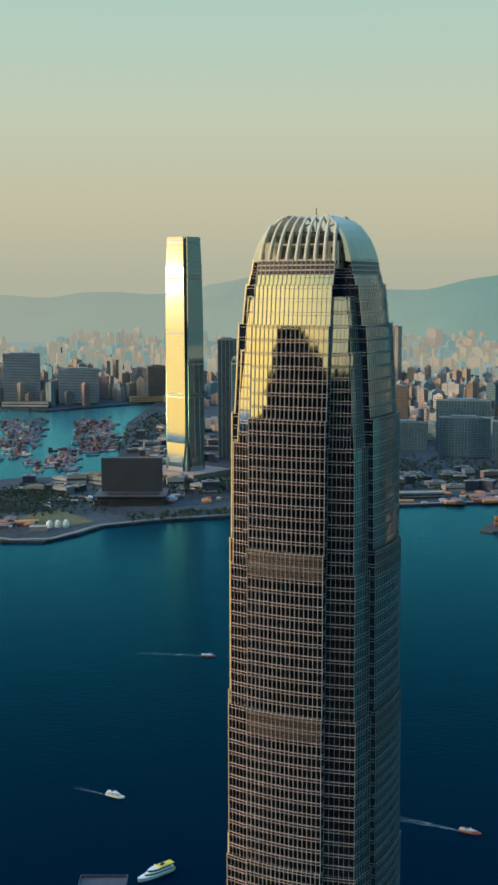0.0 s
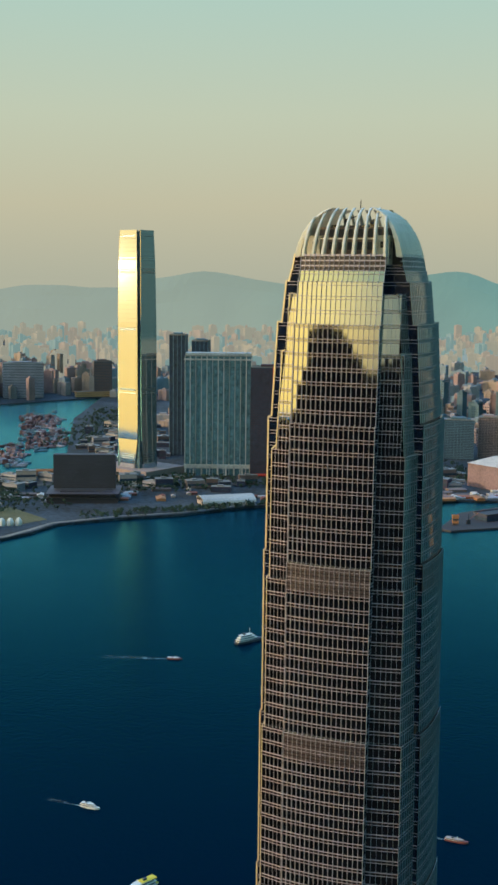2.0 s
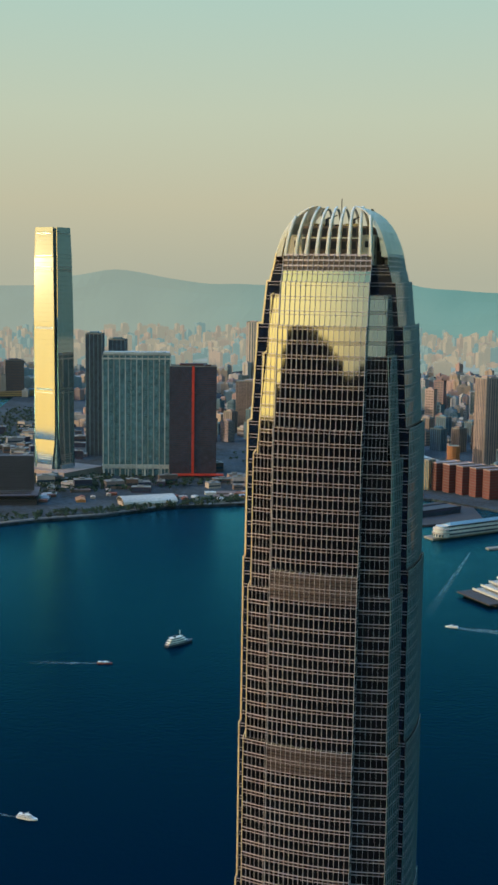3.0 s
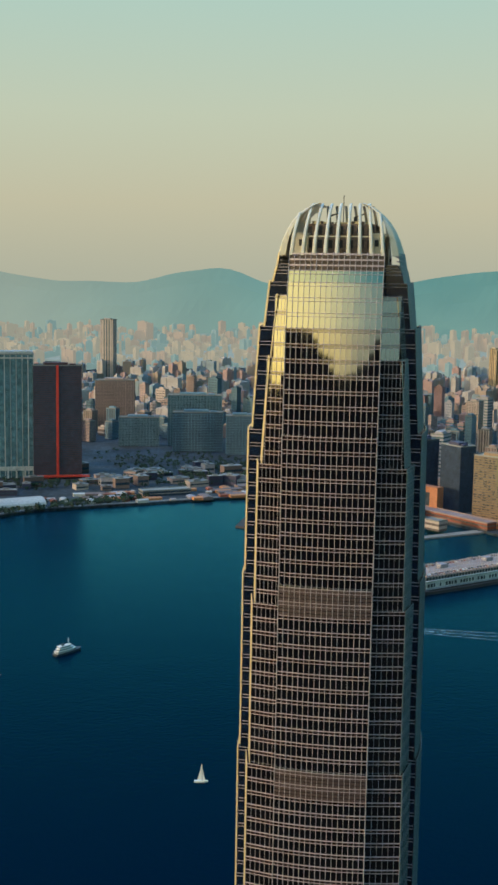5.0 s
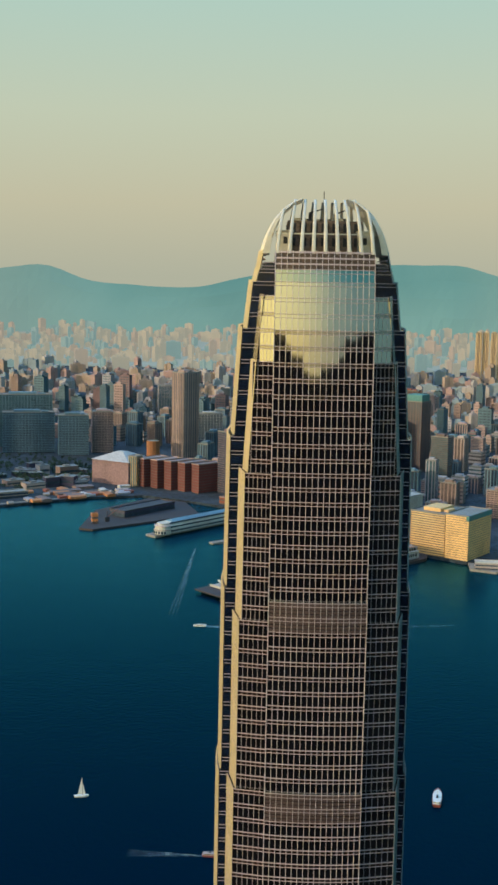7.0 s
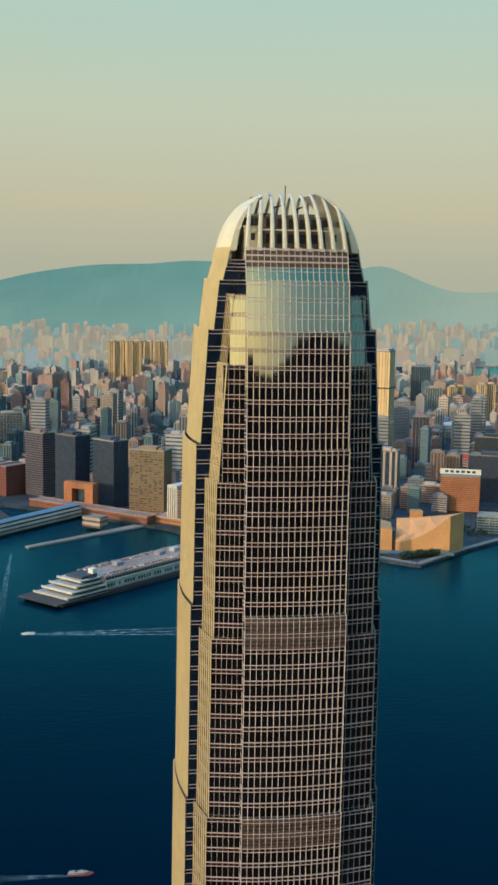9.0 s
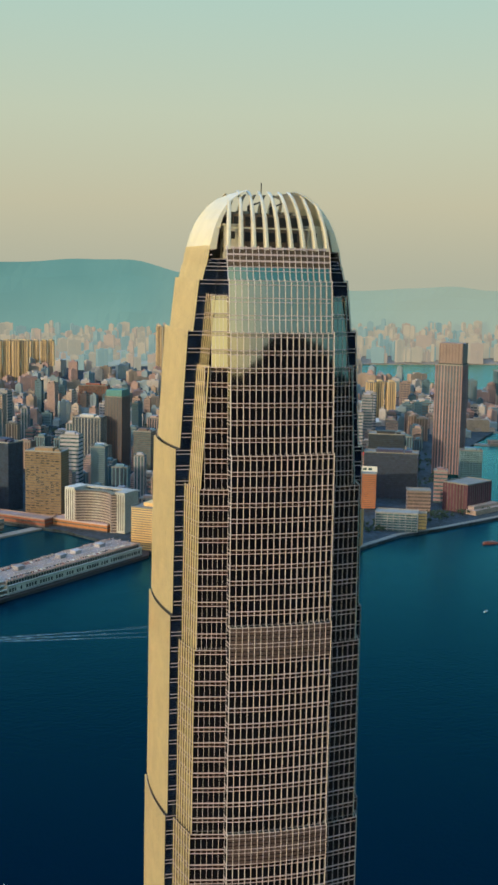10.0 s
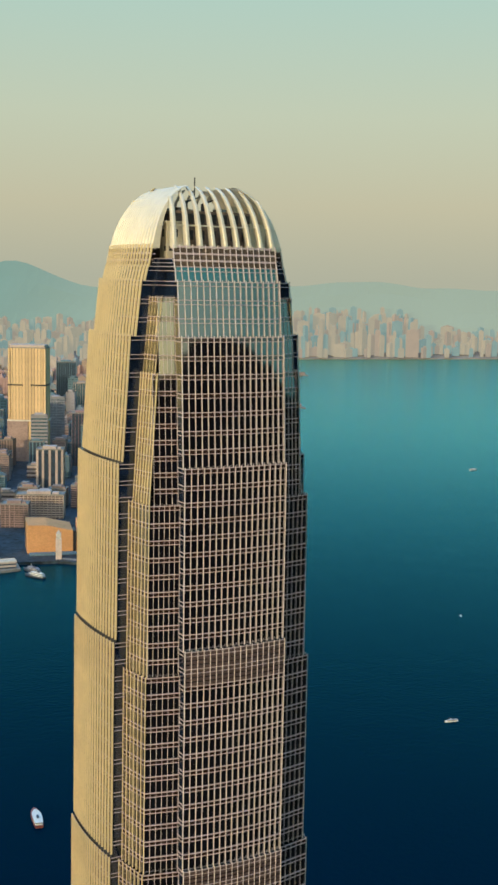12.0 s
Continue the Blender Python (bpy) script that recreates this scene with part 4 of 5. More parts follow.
for u in (-47, 44):
    wing_ = extra(hotel, "wing", M_WHITE, [(u - 9, u + 9, -16, 22, 0, 62)])
    for q in range(4):
        extra(wing_, "window_strip", G_BROWN, [(u - 7 + 4 * q, u - 5.4 + 4 * q, -16.2, -15.9, 4, 58)])
extra(hotel, "roof", M_WHITE, [(-56, 54, 14, 26, 58.8, 61)])

gold = high_rise("hotel_block", "honey-coloured hotel slab with fine window rows", 239, 1347, 55, 70, 65, -36, M_GOLD, G_BROWN, "bands", floor=3.3, band=2.1)
gold2 = high_rise("hotel_block", "honey-coloured corner block with teal roof edge", 276.6, 1319.7, 35.5, 72, 67, -36, M_GOLD, G_BROWN, "bands", floor=3.3, band=2.6, plant=False)
extra(gold2, "roof_edge", M_TEALROOF, [(14, 18.2, -36.4, 36.4, 57, 63.6)], "bright teal roof edge")

# ---- the point: cultural centre, clock tower and the towers inland ----
cc = thing("cultural_centre", place(437, 1289, -13), "windowless honey-tiled cultural centre with one sweeping roof", "cultural centre")
TAKEN.append((440, 1310, 100))
sweep = ((-8, 14, -4, 47, 40), (10, 17, 16, 48, 41), (30, 25, 42, 45, 44), (50, 38, 68, 41, 48), (69, 54, 92, 33, 54))
s = Shape()
s.strip([[(x, 0, 0), (bx, by, 0), (bx, by, zb), (x, 0, z)] for x, z, bx, by, zb in sweep])
put("hall", s, M_AMBER, cc, "sweeping tiled hall")
s = Shape()
s.strip([[(x, 2, 0), (x, 46, 0), (x, 46, z + 3), (x, 2, z)] for x, z in ((-76, 40), (-48, 39), (-13, 31))])
put("west_hall", s, M_AMBER, cc, "lower tiled hall")
s = Shape()
s.box(-12.6, -8.4, 4, 30, 0, 30)
put("wall_slit", s, M_DARK, cc)
extra(cc, "terrace", M_SLATE, [(-74, 74, -14, -0.6, 0, 2)])
extra(cc, "stair_tower", M_AMBER, [(16, 34, 52, 66, 0, 50)])
clock = thing("clock_tower", place(393, 1262, -20), "slim brick and stone clock tower at the waterfront", "clock tower")
extra(clock, "shaft", M_CREAM, [(-4, 4, -4, 4, 0, 28)])
extra(clock, "belfry", M_WHITE, [(-3.4, 3.4, -3.4, 3.4, 28, 36)])
s = Shape()
s.hexa([(-2.5, -2.5, 36), (2.5, -2.5, 36), (2.5, 2.5, 36), (-2.5, 2.5, 36)], [(-0.2, -0.2, 41), (0.2, -0.2, 41), (0.2, 0.2, 41), (-0.2, 0.2, 41)])
put("cap", s, M_WHITE, clock)
sign_block = high_rise("hotel_block", "terracotta hotel block with a white sign board on the roof", 630, 1588, 66, 34, 64, -20, M_TERRA, G_BROWN, "bands", floor=3.3, band=2.2, plant=False)
extra(sign_block, "sign_board", M_HULL, [(-34, 34, -16.5, -15.5, 64, 73)], "white roof sign board")
for i in range(6):
    extra(sign_block, "sign_bar", G_TEAL, [(-26 + 9 * i, -20 + 9 * i, -16.8, -16.5, 66.5, 70.5)])
gold_tower = high_rise("hotel_tower", "tall golden hotel tower with a dark shadow gap", 628, 2140, 78, 46, 240, -30, M_HONEY, G_BROWN, "ribs", bay=6.6, pier=5.6, plant=False)
extra(gold_tower, "shadow_gap", M_DARK, [(-40.4, -8, -23.5, 23.5, 158, 161), (8, 40.4, -23.5, 23.5, 158, 161)])
extra(gold_tower, "cornice", M_WHITE, [(-41, 41, -24, 24, 84, 87)])
extra(gold_tower, "crown", M_CREAM, [(-36, 36, -20, 20, 234, 242)])
extra(gold_tower, "lower_body", M_TAN, [(-41, 2, -23.9, 23.9, 0, 84), (2, 41, -23.7, 23.7, 0, 24)])
twin = high_rise("hotel_tower", "white twin-slab hotel tower with dark recess", 550, 1766, 48, 36, 82, -25, M_CREAM, G_NAVY, "ribs", bay=11, pier=4.0)
tall = high_rise("office_tower", "tall brown-pink ribbed tower with set-back top", 948, 1909, 56, 46, 224, -40, M_MAUVE, G_NAVY, "ribs", bay=6.4, pier=2.6, plant=False)
extra(tall, "setback_top", M_TAN, [(-22, 26, -20, 20, 221, 264)], "set-back upper storeys")
for i in range(8):
    extra(tall, "upper_rib", M_BROWN, [(-21 + 6.4 * i, -19.4 + 6.4 * i, -20.4, -20, 222, 262)])
extra(tall, "shadow_gap", M_DARK, [(-22.5, 26.5, -20.5, 20.5, 221, 224)])
high_rise("office_block", "low teal-grey block beside the ribbed tower", 945, 1800, 42, 30, 66, -20, M_SLATE, G_TEAL, "grid", bay=6)
brown = high_rise("hotel_block", "dark red stepped hotel block at the point", 812.5, 1536, 72, 50, 52, 30, M_CLARET, G_BROWN, "ribs", bay=6, pier=3.4, plant=False)
extra(brown, "podium", M_TAN, [(-40, 44, -46, -25.5, 0, 8), (-34, 38, -38, -25.5, 8, 13)], "stepped pink podium")
high_rise("terrace_block", "stepped block with lit terraces", 722, 1535, 40, 30, 40, -20, M_TAN, G_BROWN, "bands", floor=6, band=2.6, plant=False)
high_rise("museum_wing", "low grey waterfront museum with glass fronts", 628, 1400, 66, 34, 32, -25, M_GREY, G_TEAL, "grid", bay=9, plant=False)
high_rise("kiosk", "small yellow waterfront block", 668, 1392, 13, 12, 30, -25, M_GOLD, G_BROWN, "bands", floor=5, band=4, plant=False)
for x, y, w, d, tp, rz, wl_, gl, st in ((238, 2068, 60, 36, 108, -30, M_WHITE, G_NAVY, "ribs"), (250, 1992, 36, 24, 60, -30, M_WHITE, G_NAVY, "ribs"), (380, 3010, 80, 40, 86, -20, M_RED, G_BROWN, "ribs"),
                                         (745, 2310, 36, 30, 116, -20, M_GREY, G_TEAL, "grid"), (704, 2040, 34, 30, 112, -20, M_MAUVE, G_NAVY, "ribs"), (1015, 2899, 46, 36, 92, -20, M_CREAM, G_TEAL, "ribs"), (1055, 3150, 58, 40, 134, -20, M_SLATE, G_NAVY, "ribs"), (725, 1668, 96, 40, 86, -25, M_NAVYWALL, G_NAVY, "bands"), (462, 1552, 76, 34, 42, -25, M_CREAM, G_BROWN, "grid"),
                                         (382, 1600, 52, 30, 51, -25, M_PINK, G_BROWN, "grid"), (404, 1498, 42, 30, 40, -25, M_PINK, G_BROWN, "grid"),
                                         (797, 1870, 70, 40, 92, -25, M_DARK, G_NAVY, "bands"), (80, 2402, 30, 28, 120, -25, M_CREAM, G_BROWN, "grid"), (330, 1960, 36, 28, 92, -30, M_BROWN, G_TEAL, "bands"), (1750, 3190, 110, 60, 108, -15, M_SLATE, G_TEAL, "ribs"),
        (460, 1608, 34, 24, 44, -30, M_PINK, G_BROWN, "bands"), (476, 1574, 30, 24, 40, -30, M_CREAM, G_BROWN, "bands"), (518, 1632, 32, 24, 34, -30, M_TAN, G_BROWN, "bands"), (547, 1606, 26, 24, 42, -30, M_PINK, G_BROWN, "bands"), (601, 1655, 40, 24, 36, -30, M_CREAM, G_BROWN, "bands"), (594, 1580, 26, 24, 30, -30, M_GREY, G_BROWN, "bands"), (590, 1700, 30, 24, 40, -30, M_SLATE, G_BROWN, "bands")):
    high_rise("city_block", "mid-rise city block among the streets", x, y, w, d, tp, rz, wl_, gl, st, bay=6.5)
for x, y, w, tp, wl_ in ((2640, 5015, 50, 142, F_CREAM), (2702, 5000, 42, 150, F_WHITE)):
    high_rise("residential_tower", "tall hazy tower on the eastern shore", x, y, w, 34, tp, -20, wl_, G_AQUA, "ribs", bay=9)
for i, (x, y, w) in enumerate(((2328, 4010, 84), (1694, 2902, 78), (1336, 2526, 70), (1266, 2290, 80))):
    pier_foot = [(x - w / 2 - 70, y + 34), (x - w / 2, y - 12), (x + w / 2, y - 18), (x + w / 2, y + 10), (x - w / 2 + 8, y + 20)]
    slab("pier_%d" % (7 + i), pier_foot, -3, 3, M_QUAY, "concrete pier on the eastern shore", "pier")
    high_rise("pier_shed", "long low pink shed on an eastern pier", x - 4, y - 2, w * 0.8, 15, 12, -4, M_PINK if i % 2 else M_CREAM, G_BROWN, "bands", floor=4, band=3, base=3.0, roof=M_PINK, plant=False, group="eastern pier sheds")
red_roof = high_rise("market_hall", "low market hall under a bright red roof", 772, 1992, 62, 34, 34, -22, M_PINK, G_BROWN, "bands", floor=5, band=3, roof=M_SIGN, plant=False)
oval = thing("sports_hall", place(1048, 2690, 2), "pale oval sports hall with a low swelling roof", "hall")
TAKEN.append((1048, 2690, 100))
for z0, q0, z1, q1, mt_, word_ in ((0, 0.96, 9, 0.96, M_CREAM, "wall"), (9, 1.0, 12, 0.94, M_WHITE, "roof_rim"), (12, 0.94, 18, 0.62, M_WHITE, "roof"), (18, 0.62, 20, 0.2, M_WHITE, "roof_cap")):
    s = Shape()
    s.hexa([(84 * q0 * math.cos(math.pi * a / 12), 40 * q0 * math.sin(math.pi * a / 12), z0) for a in range(24)], [(84 * q1 * math.cos(math.pi * a / 12), 40 * q1 * math.sin(math.pi * a / 12), z1) for a in range(24)])
    put(word_, s, mt_, oval)
teal_top = high_rise("office_tower", "brown office tower with a bright teal top", 296, 2078, 38, 40, 148, -35, M_BROWN, G_NAVY, "grid", bay=6, plant=False)
extra(teal_top, "crown", M_TEALROOF, [(-17, 17, -16, 16, 144, 158)], "bright teal roof box")
for x, y, n in ((212, 3790, 4), (330, 4480, 6), (880, 4450, 4), (1150, 2780, 3), (1143, 3040, 2)):
    for i in range(n):
        high_rise("housing_tower", "sunlit honey-coloured housing tower in an estate row", x - 26 * n / 2 + 30 * i, y + 12 * (i % 2), 24, 30, (165, 128, 190, 112, 82)[(212, 330, 880, 1150, 1143).index(x)], -12, M_HONEY, G_BROWN, "ribs", bay=6, pier=3, group="estate towers")

# ---- left shore behind the boat basin ----
for x, y, w, tp, wl_ in ((-2170, 2870, 120, 166, M_GREY), (-2000, 2945, 130, 116, M_GREY), (-1800, 3110, 60, 120, M_BROWN)):
    high_rise("warehouse_slab", "big dark slab building at the boat basin", x, y, w, 50, tp, 34, wl_, G_NAVY, "bands", floor=5, band=3)
high_rise("container_shed", "long low pale shed on the basin quay", -2080, 2760, 150, 30, 22, 20, M_CREAM, G_NAVY, "bands", floor=8, band=5, plant=False)

# ---- common buildings: a few kinds, many copies ----
rb = random.Random(11)


def inside(x, y, poly):
    hit = False
    for (x0, y0), (x1, y1) in zip(poly, poly[1:] + poly[:1]):
        if (y0 > y) != (y1 > y) and x < (x1 - x0) * (y - y0) / (y1 - y0) + x0:
            hit = not hit
    return hit


KINDS = []
walls = [M_CREAM, M_PINK, M_GREY, M_SLATE, M_TAN, M_SLATE, M_MAUVE, M_SLATE]
glasses = [G_BROWN, G_NAVY, G_TEAL, G_NAVY]
for i in range(20):
    tall_ = (24, 32, 40, 48, 58, 36, 44, 66, 28, 52, 80, 95, 38, 30, 60, 46, 72, 34, 110, 54)[i]
    ww, dd = rb.uniform(16, 34), rb.uniform(16, 26)
    k = high_rise("city_building", "plain city building in the dense streets", 0, 0, ww, dd, tall_, 0, walls[i % 8], glasses[i % 4], ("bands", "ribs", "grid")[i % 3] if i % 3 != 2 else "bands", floor=3.4 if i % 2 else 6.8, bay=6.5, pier=2.0, band=2.3 if i % 2 else 4.3, group="city buildings", keep=False)
    KINDS.append((tall_, k))
spots = []
for x in range(-1150, 1500, 58):
    for y in range(1560, 3150, 58):
        gx, gy = x * 1.0 + rb.uniform(-14, 14) + 0.36 * (y - 2300), y + rb.uniform(-14, 14)
        if not inside(gx, gy, WEST) or not inside(gx - 70, gy - 90, WEST) or not inside(gx + 60, gy - 40, WEST):
            continue
        if gx < -150 and gy < 2360 + 0.1 * gx:
            continue
        if gx < -900 and gy < 2500:
            continue
        if any((gx - a) ** 2 + (gy - b) ** 2 < (r + 10) ** 2 for a, b, r in TAKEN):
            continue
        if rb.random() < 0.12 or (gx - 330) ** 2 + (gy - 2600) ** 2 < 170 ** 2 or (gx - 120) ** 2 + (gy - 2950) ** 2 < 130 ** 2:
            continue
        spots.append((math.hypot(gx, gy + 350), gx, gy))
spots.sort()
for d_, gx, gy in spots[20:300]:
    low = gy < 1900 and gx > 150
    pool = [k for h_, k in KINDS if (h_ < 60 if low or rb.random() < 0.72 else h_ >= 44)]
    copy_thing(rb.choice(pool), place(gx, gy, rb.choice((-32, -25, -20, 58, 66, -28))))
for (_, k), (d_, gx, gy) in zip(KINDS, spots):      # the patterns themselves stand in the streets too
    k.matrix_world = place(gx, gy, -25)
blocks = {m.name: (m, Shape()) for m in walls + glasses}
for d_, gx, gy in spots[300:]:
    h, w, dp = rb.choice((26, 34, 40, 46, 52, 60, 70, 38, 44, 90, 105)), rb.uniform(16, 34), rb.uniform(15, 24)
    m, wall_m, glass_m = place(gx, gy, rb.choice((-32, -25, -20, 58, 66))), rb.choice(walls), rb.choice(glasses)
    n = int(h / 6.8)
    bits = [(glass_m, (-w / 2 + 0.5, w / 2 - 0.5, -dp / 2 + 0.5, dp / 2 - 0.5, 0, h)), (wall_m, (-w / 4, w / 5, -dp / 4, dp / 4, h, h + 4.5))]
    bits += [(wall_m, (-w / 2, w / 2, -dp / 2, dp / 2, h * (i + 1) / n - 4.4, h * (i + 1) / n)) for i in range(n)]
    bits += [(wall_m, (u - 1.2, u + 1.2, -dp / 2 - 0.3, dp / 2 + 0.3, 0, h)) for u in (-w / 2 + 1.2, -w / 6, w / 6, w / 2 - 1.2)]
    for mt, bx in bits:
        sh = blocks[mt.name][1]
        k = len(sh.v)
        sh.box(*bx)
        sh.v[k:] = [tuple(m @ Vector(p)) for p in sh.v[k:]]
for mt, sh in blocks.values():
    if sh.v:
        tagged(put("city_blocks", sh, mt), "dense city blocks between the streets", "city", kind="stuff")


def far_city(name, label, mat, count, seed, test, low, high, near_=3000, end_=4800):
    """Many far buildings with set-backs and plant rooms, too far to pick apart."""
    r, s, n = random.Random(seed), Shape(), 0
    while n < count:
        b, d = r.uniform(-40, 46), math.sqrt(r.uniform(near_ ** 2, end_ ** 2))
        x, y = HUB.x + d * math.sin(radians(b)), HUB.y + d * math.cos(radians(b))
        if not test(x, y):
            continue
        n += 1
        h = (low + (high - low) * r.random() ** 2.0) * (0.7 + 0.5 * (d - 3000) / 4600)
        w, dp = r.choice((16, 20, 26, 34, 48, 64)) * r.uniform(0.85, 1.15), r.uniform(14, 24)
        m = place(x, y, r.choice((-30, -20, 60, 15)))
        for x0, x1, y0, y1, z0, z1 in ((-w / 2, w / 2, -dp / 2, dp / 2, 0, h), (-w / 5, w / 6, -dp / 5, dp / 4, h, h + 5), (-w / 2 - 1.5, -w / 6, -dp / 2 - 1.5, dp / 3, 0, h * 0.96), (w / 6, w / 2 + 1.5, -dp / 2 - 1.5, dp / 3, 0, h * 0.93)):
            k = len(s.v)
            s.box(x0, x1, y0, y1, z0, z1)
            s.v[k:] = [tuple(m @ Vector(p)) for p in s.v[k:]]
    return tagged(put(name, s, mat), label, "far city", kind="structure" if name[:8] == "backdrop" else "stuff")


def on_land(x, y):
    return inside(x, y, WEST) and not (x < -1300 and y < 3000)


EAST = [(1650, 4980), (2819, 4940), (3870, 4760), (6500, 4400), (9000, 9000), (1900, 8000)]
TALL_EAST = [(2819, 4960), (3560, 4860), (5300, 8200), (3900, 8200)]
NORTHWEST = [(-1780, 3120), (-3000, 4500), (-6500, 6500), (-5000, 3000), (-3000, 2350), (-2151, 2760), (-1969, 2740)]
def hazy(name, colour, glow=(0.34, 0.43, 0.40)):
    """Paint of the far skyline; its haze is a faint glow put into the emission."""
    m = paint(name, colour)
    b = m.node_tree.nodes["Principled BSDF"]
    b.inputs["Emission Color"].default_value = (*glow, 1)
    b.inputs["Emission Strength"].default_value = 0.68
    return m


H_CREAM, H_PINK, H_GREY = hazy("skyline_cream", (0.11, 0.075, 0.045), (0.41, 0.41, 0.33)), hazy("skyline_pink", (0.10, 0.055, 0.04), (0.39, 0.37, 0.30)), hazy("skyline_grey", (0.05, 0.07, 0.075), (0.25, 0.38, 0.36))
# glowing slabs laid over the dark far land to paint its haze
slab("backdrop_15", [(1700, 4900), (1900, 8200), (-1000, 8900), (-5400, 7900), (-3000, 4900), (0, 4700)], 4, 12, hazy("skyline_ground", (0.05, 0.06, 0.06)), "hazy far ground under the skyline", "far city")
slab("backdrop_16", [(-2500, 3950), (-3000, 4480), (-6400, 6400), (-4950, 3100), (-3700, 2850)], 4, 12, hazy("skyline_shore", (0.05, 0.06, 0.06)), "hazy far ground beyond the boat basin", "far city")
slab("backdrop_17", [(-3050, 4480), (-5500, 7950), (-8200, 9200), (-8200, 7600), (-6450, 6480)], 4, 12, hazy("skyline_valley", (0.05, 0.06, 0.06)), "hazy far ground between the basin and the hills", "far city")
for i, (mat, hz, tint) in enumerate(((F_CREAM, H_CREAM, "cream"), (F_PINK, H_PINK, "pink"), (F_GREY, H_GREY, "grey"), (F_WHITE, H_CREAM, "white"))):
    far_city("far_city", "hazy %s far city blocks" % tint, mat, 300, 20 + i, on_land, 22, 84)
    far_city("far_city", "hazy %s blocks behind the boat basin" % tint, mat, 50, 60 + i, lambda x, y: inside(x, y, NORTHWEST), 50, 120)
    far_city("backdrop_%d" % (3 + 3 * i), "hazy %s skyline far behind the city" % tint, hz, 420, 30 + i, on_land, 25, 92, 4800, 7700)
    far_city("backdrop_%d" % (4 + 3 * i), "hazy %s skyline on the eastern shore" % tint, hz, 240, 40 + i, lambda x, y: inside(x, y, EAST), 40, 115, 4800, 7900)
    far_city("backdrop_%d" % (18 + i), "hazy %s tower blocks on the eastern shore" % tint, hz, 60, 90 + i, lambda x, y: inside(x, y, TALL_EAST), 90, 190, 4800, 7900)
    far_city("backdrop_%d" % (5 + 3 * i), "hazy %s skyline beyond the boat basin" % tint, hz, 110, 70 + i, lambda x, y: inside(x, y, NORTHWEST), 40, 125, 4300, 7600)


# ---- trees ----
def grove(name, label, count, seed, spots):
    """Trees with trunk and a crown of small clumps."""
    r, s = random.Random(seed), Shape()
    for _ in range(count):
        x, y = spots(r)
        fx, fy, fz = far(x, y, 4)
        h = r.uniform(6, 11)
        s.hexa([(fx - 0.3, fy - 0.3, fz - 0.3), (fx + 0.3, fy - 0.3, fz - 0.3), (fx, fy + 0.35, fz - 0.3)], [(fx - 0.15, fy - 0.15, fz + h * 0.5), (fx + 0.15, fy - 0.15, fz + h * 0.5), (fx, fy + 0.2, fz + h * 0.5)])
        for _ in range(7):
            cx, cy, cz, q = fx + r.uniform(-3, 3), fy + r.uniform(-3, 3), fz + h * r.uniform(0.45, 0.95), r.uniform(1.2, 2.4)
            top, low_, ring_ = (cx + r.uniform(-0.5, 0.5), cy, cz + q * 0.9), (cx, cy, cz - q * 0.7), [(cx + q * math.cos(1.2566 * a + q) * r.uniform(0.7, 1.2), cy + q * math.sin(1.2566 * a + q) * r.uniform(0.7, 1.2), cz + r.uniform(-0.4, 0.4)) for a in range(5)]
            k = len(s.v)
            s.v += [top, low_] + ring_
            for a in range(5):
                s.f.append((k, k + 2 + a, k + 2 + (a + 1) % 5))
                s.f.append((k + 1, k + 2 + (a + 1) % 5, k + 2 + a))
    return tagged(put(name, s, M_TREE), label, "trees", kind="stuff")


def between(ax, ay, bx, by, wide):
    def spot(r):
        q = r.random()
        return ax + (bx - ax) * q + r.uniform(-wide, wide), ay + (by - ay) * q + r.uniform(-wide, wide)
    return spot


grove("trees", "dark park trees on the waterfront lawn", 170, 1, between(-1150, 1200, -960, 1400, 70))
grove("trees", "dark trees between the station yards", 260, 2, between(-620, 2080, -330, 1950, 110))
grove("trees", "dark trees on a wooded city knoll", 320, 3, between(250, 2560, 420, 2660, 120))
grove("trees", "dark trees on a far city knoll", 220, 4, between(60, 2930, 190, 2980, 110))
grove("trees", "street trees behind the promenade", 120, 5, between(520, 1370, 860, 1530, 22))
grove("trees", "trees along the inland road", 160, 6, between(860, 1750, 1000, 2400, 45))
grove("trees", "trees round the museum podium", 90, 7, between(-1000, 1500, -760, 1640, 40))

# ---- shore works ----
rs = random.Random(3)
hut_mats = [M_CREAM, M_RED, M_WHITE, M_GREY, M_ORANGE, M_BROWN]
huts = []
for i, m in enumerate(hut_mats):
    s = Shape()
    w, d, h = 5 + 2.5 * i, 4 + i, 3 + 0.8 * (i % 3)
    s.hexa([(-w, -d, 0), (w, -d, 0), (w, d, 0), (-w, d, 0)], [(-w, -d, h), (w, -d, h), (w, d, h), (-w, d, h)])
    s.hexa([(-w - 0.4, -d - 0.4, h), (w + 0.4, -d - 0.4, h), (w + 0.4, d + 0.4, h), (-w - 0.4, d + 0.4, h)], [(-w, -0.2, h + 1.6), (w, -0.2, h + 1.6), (w, 0.2, h + 1.6), (-w, 0.2, h + 1.6)])
    huts.append(s.mesh("site_shed", m))
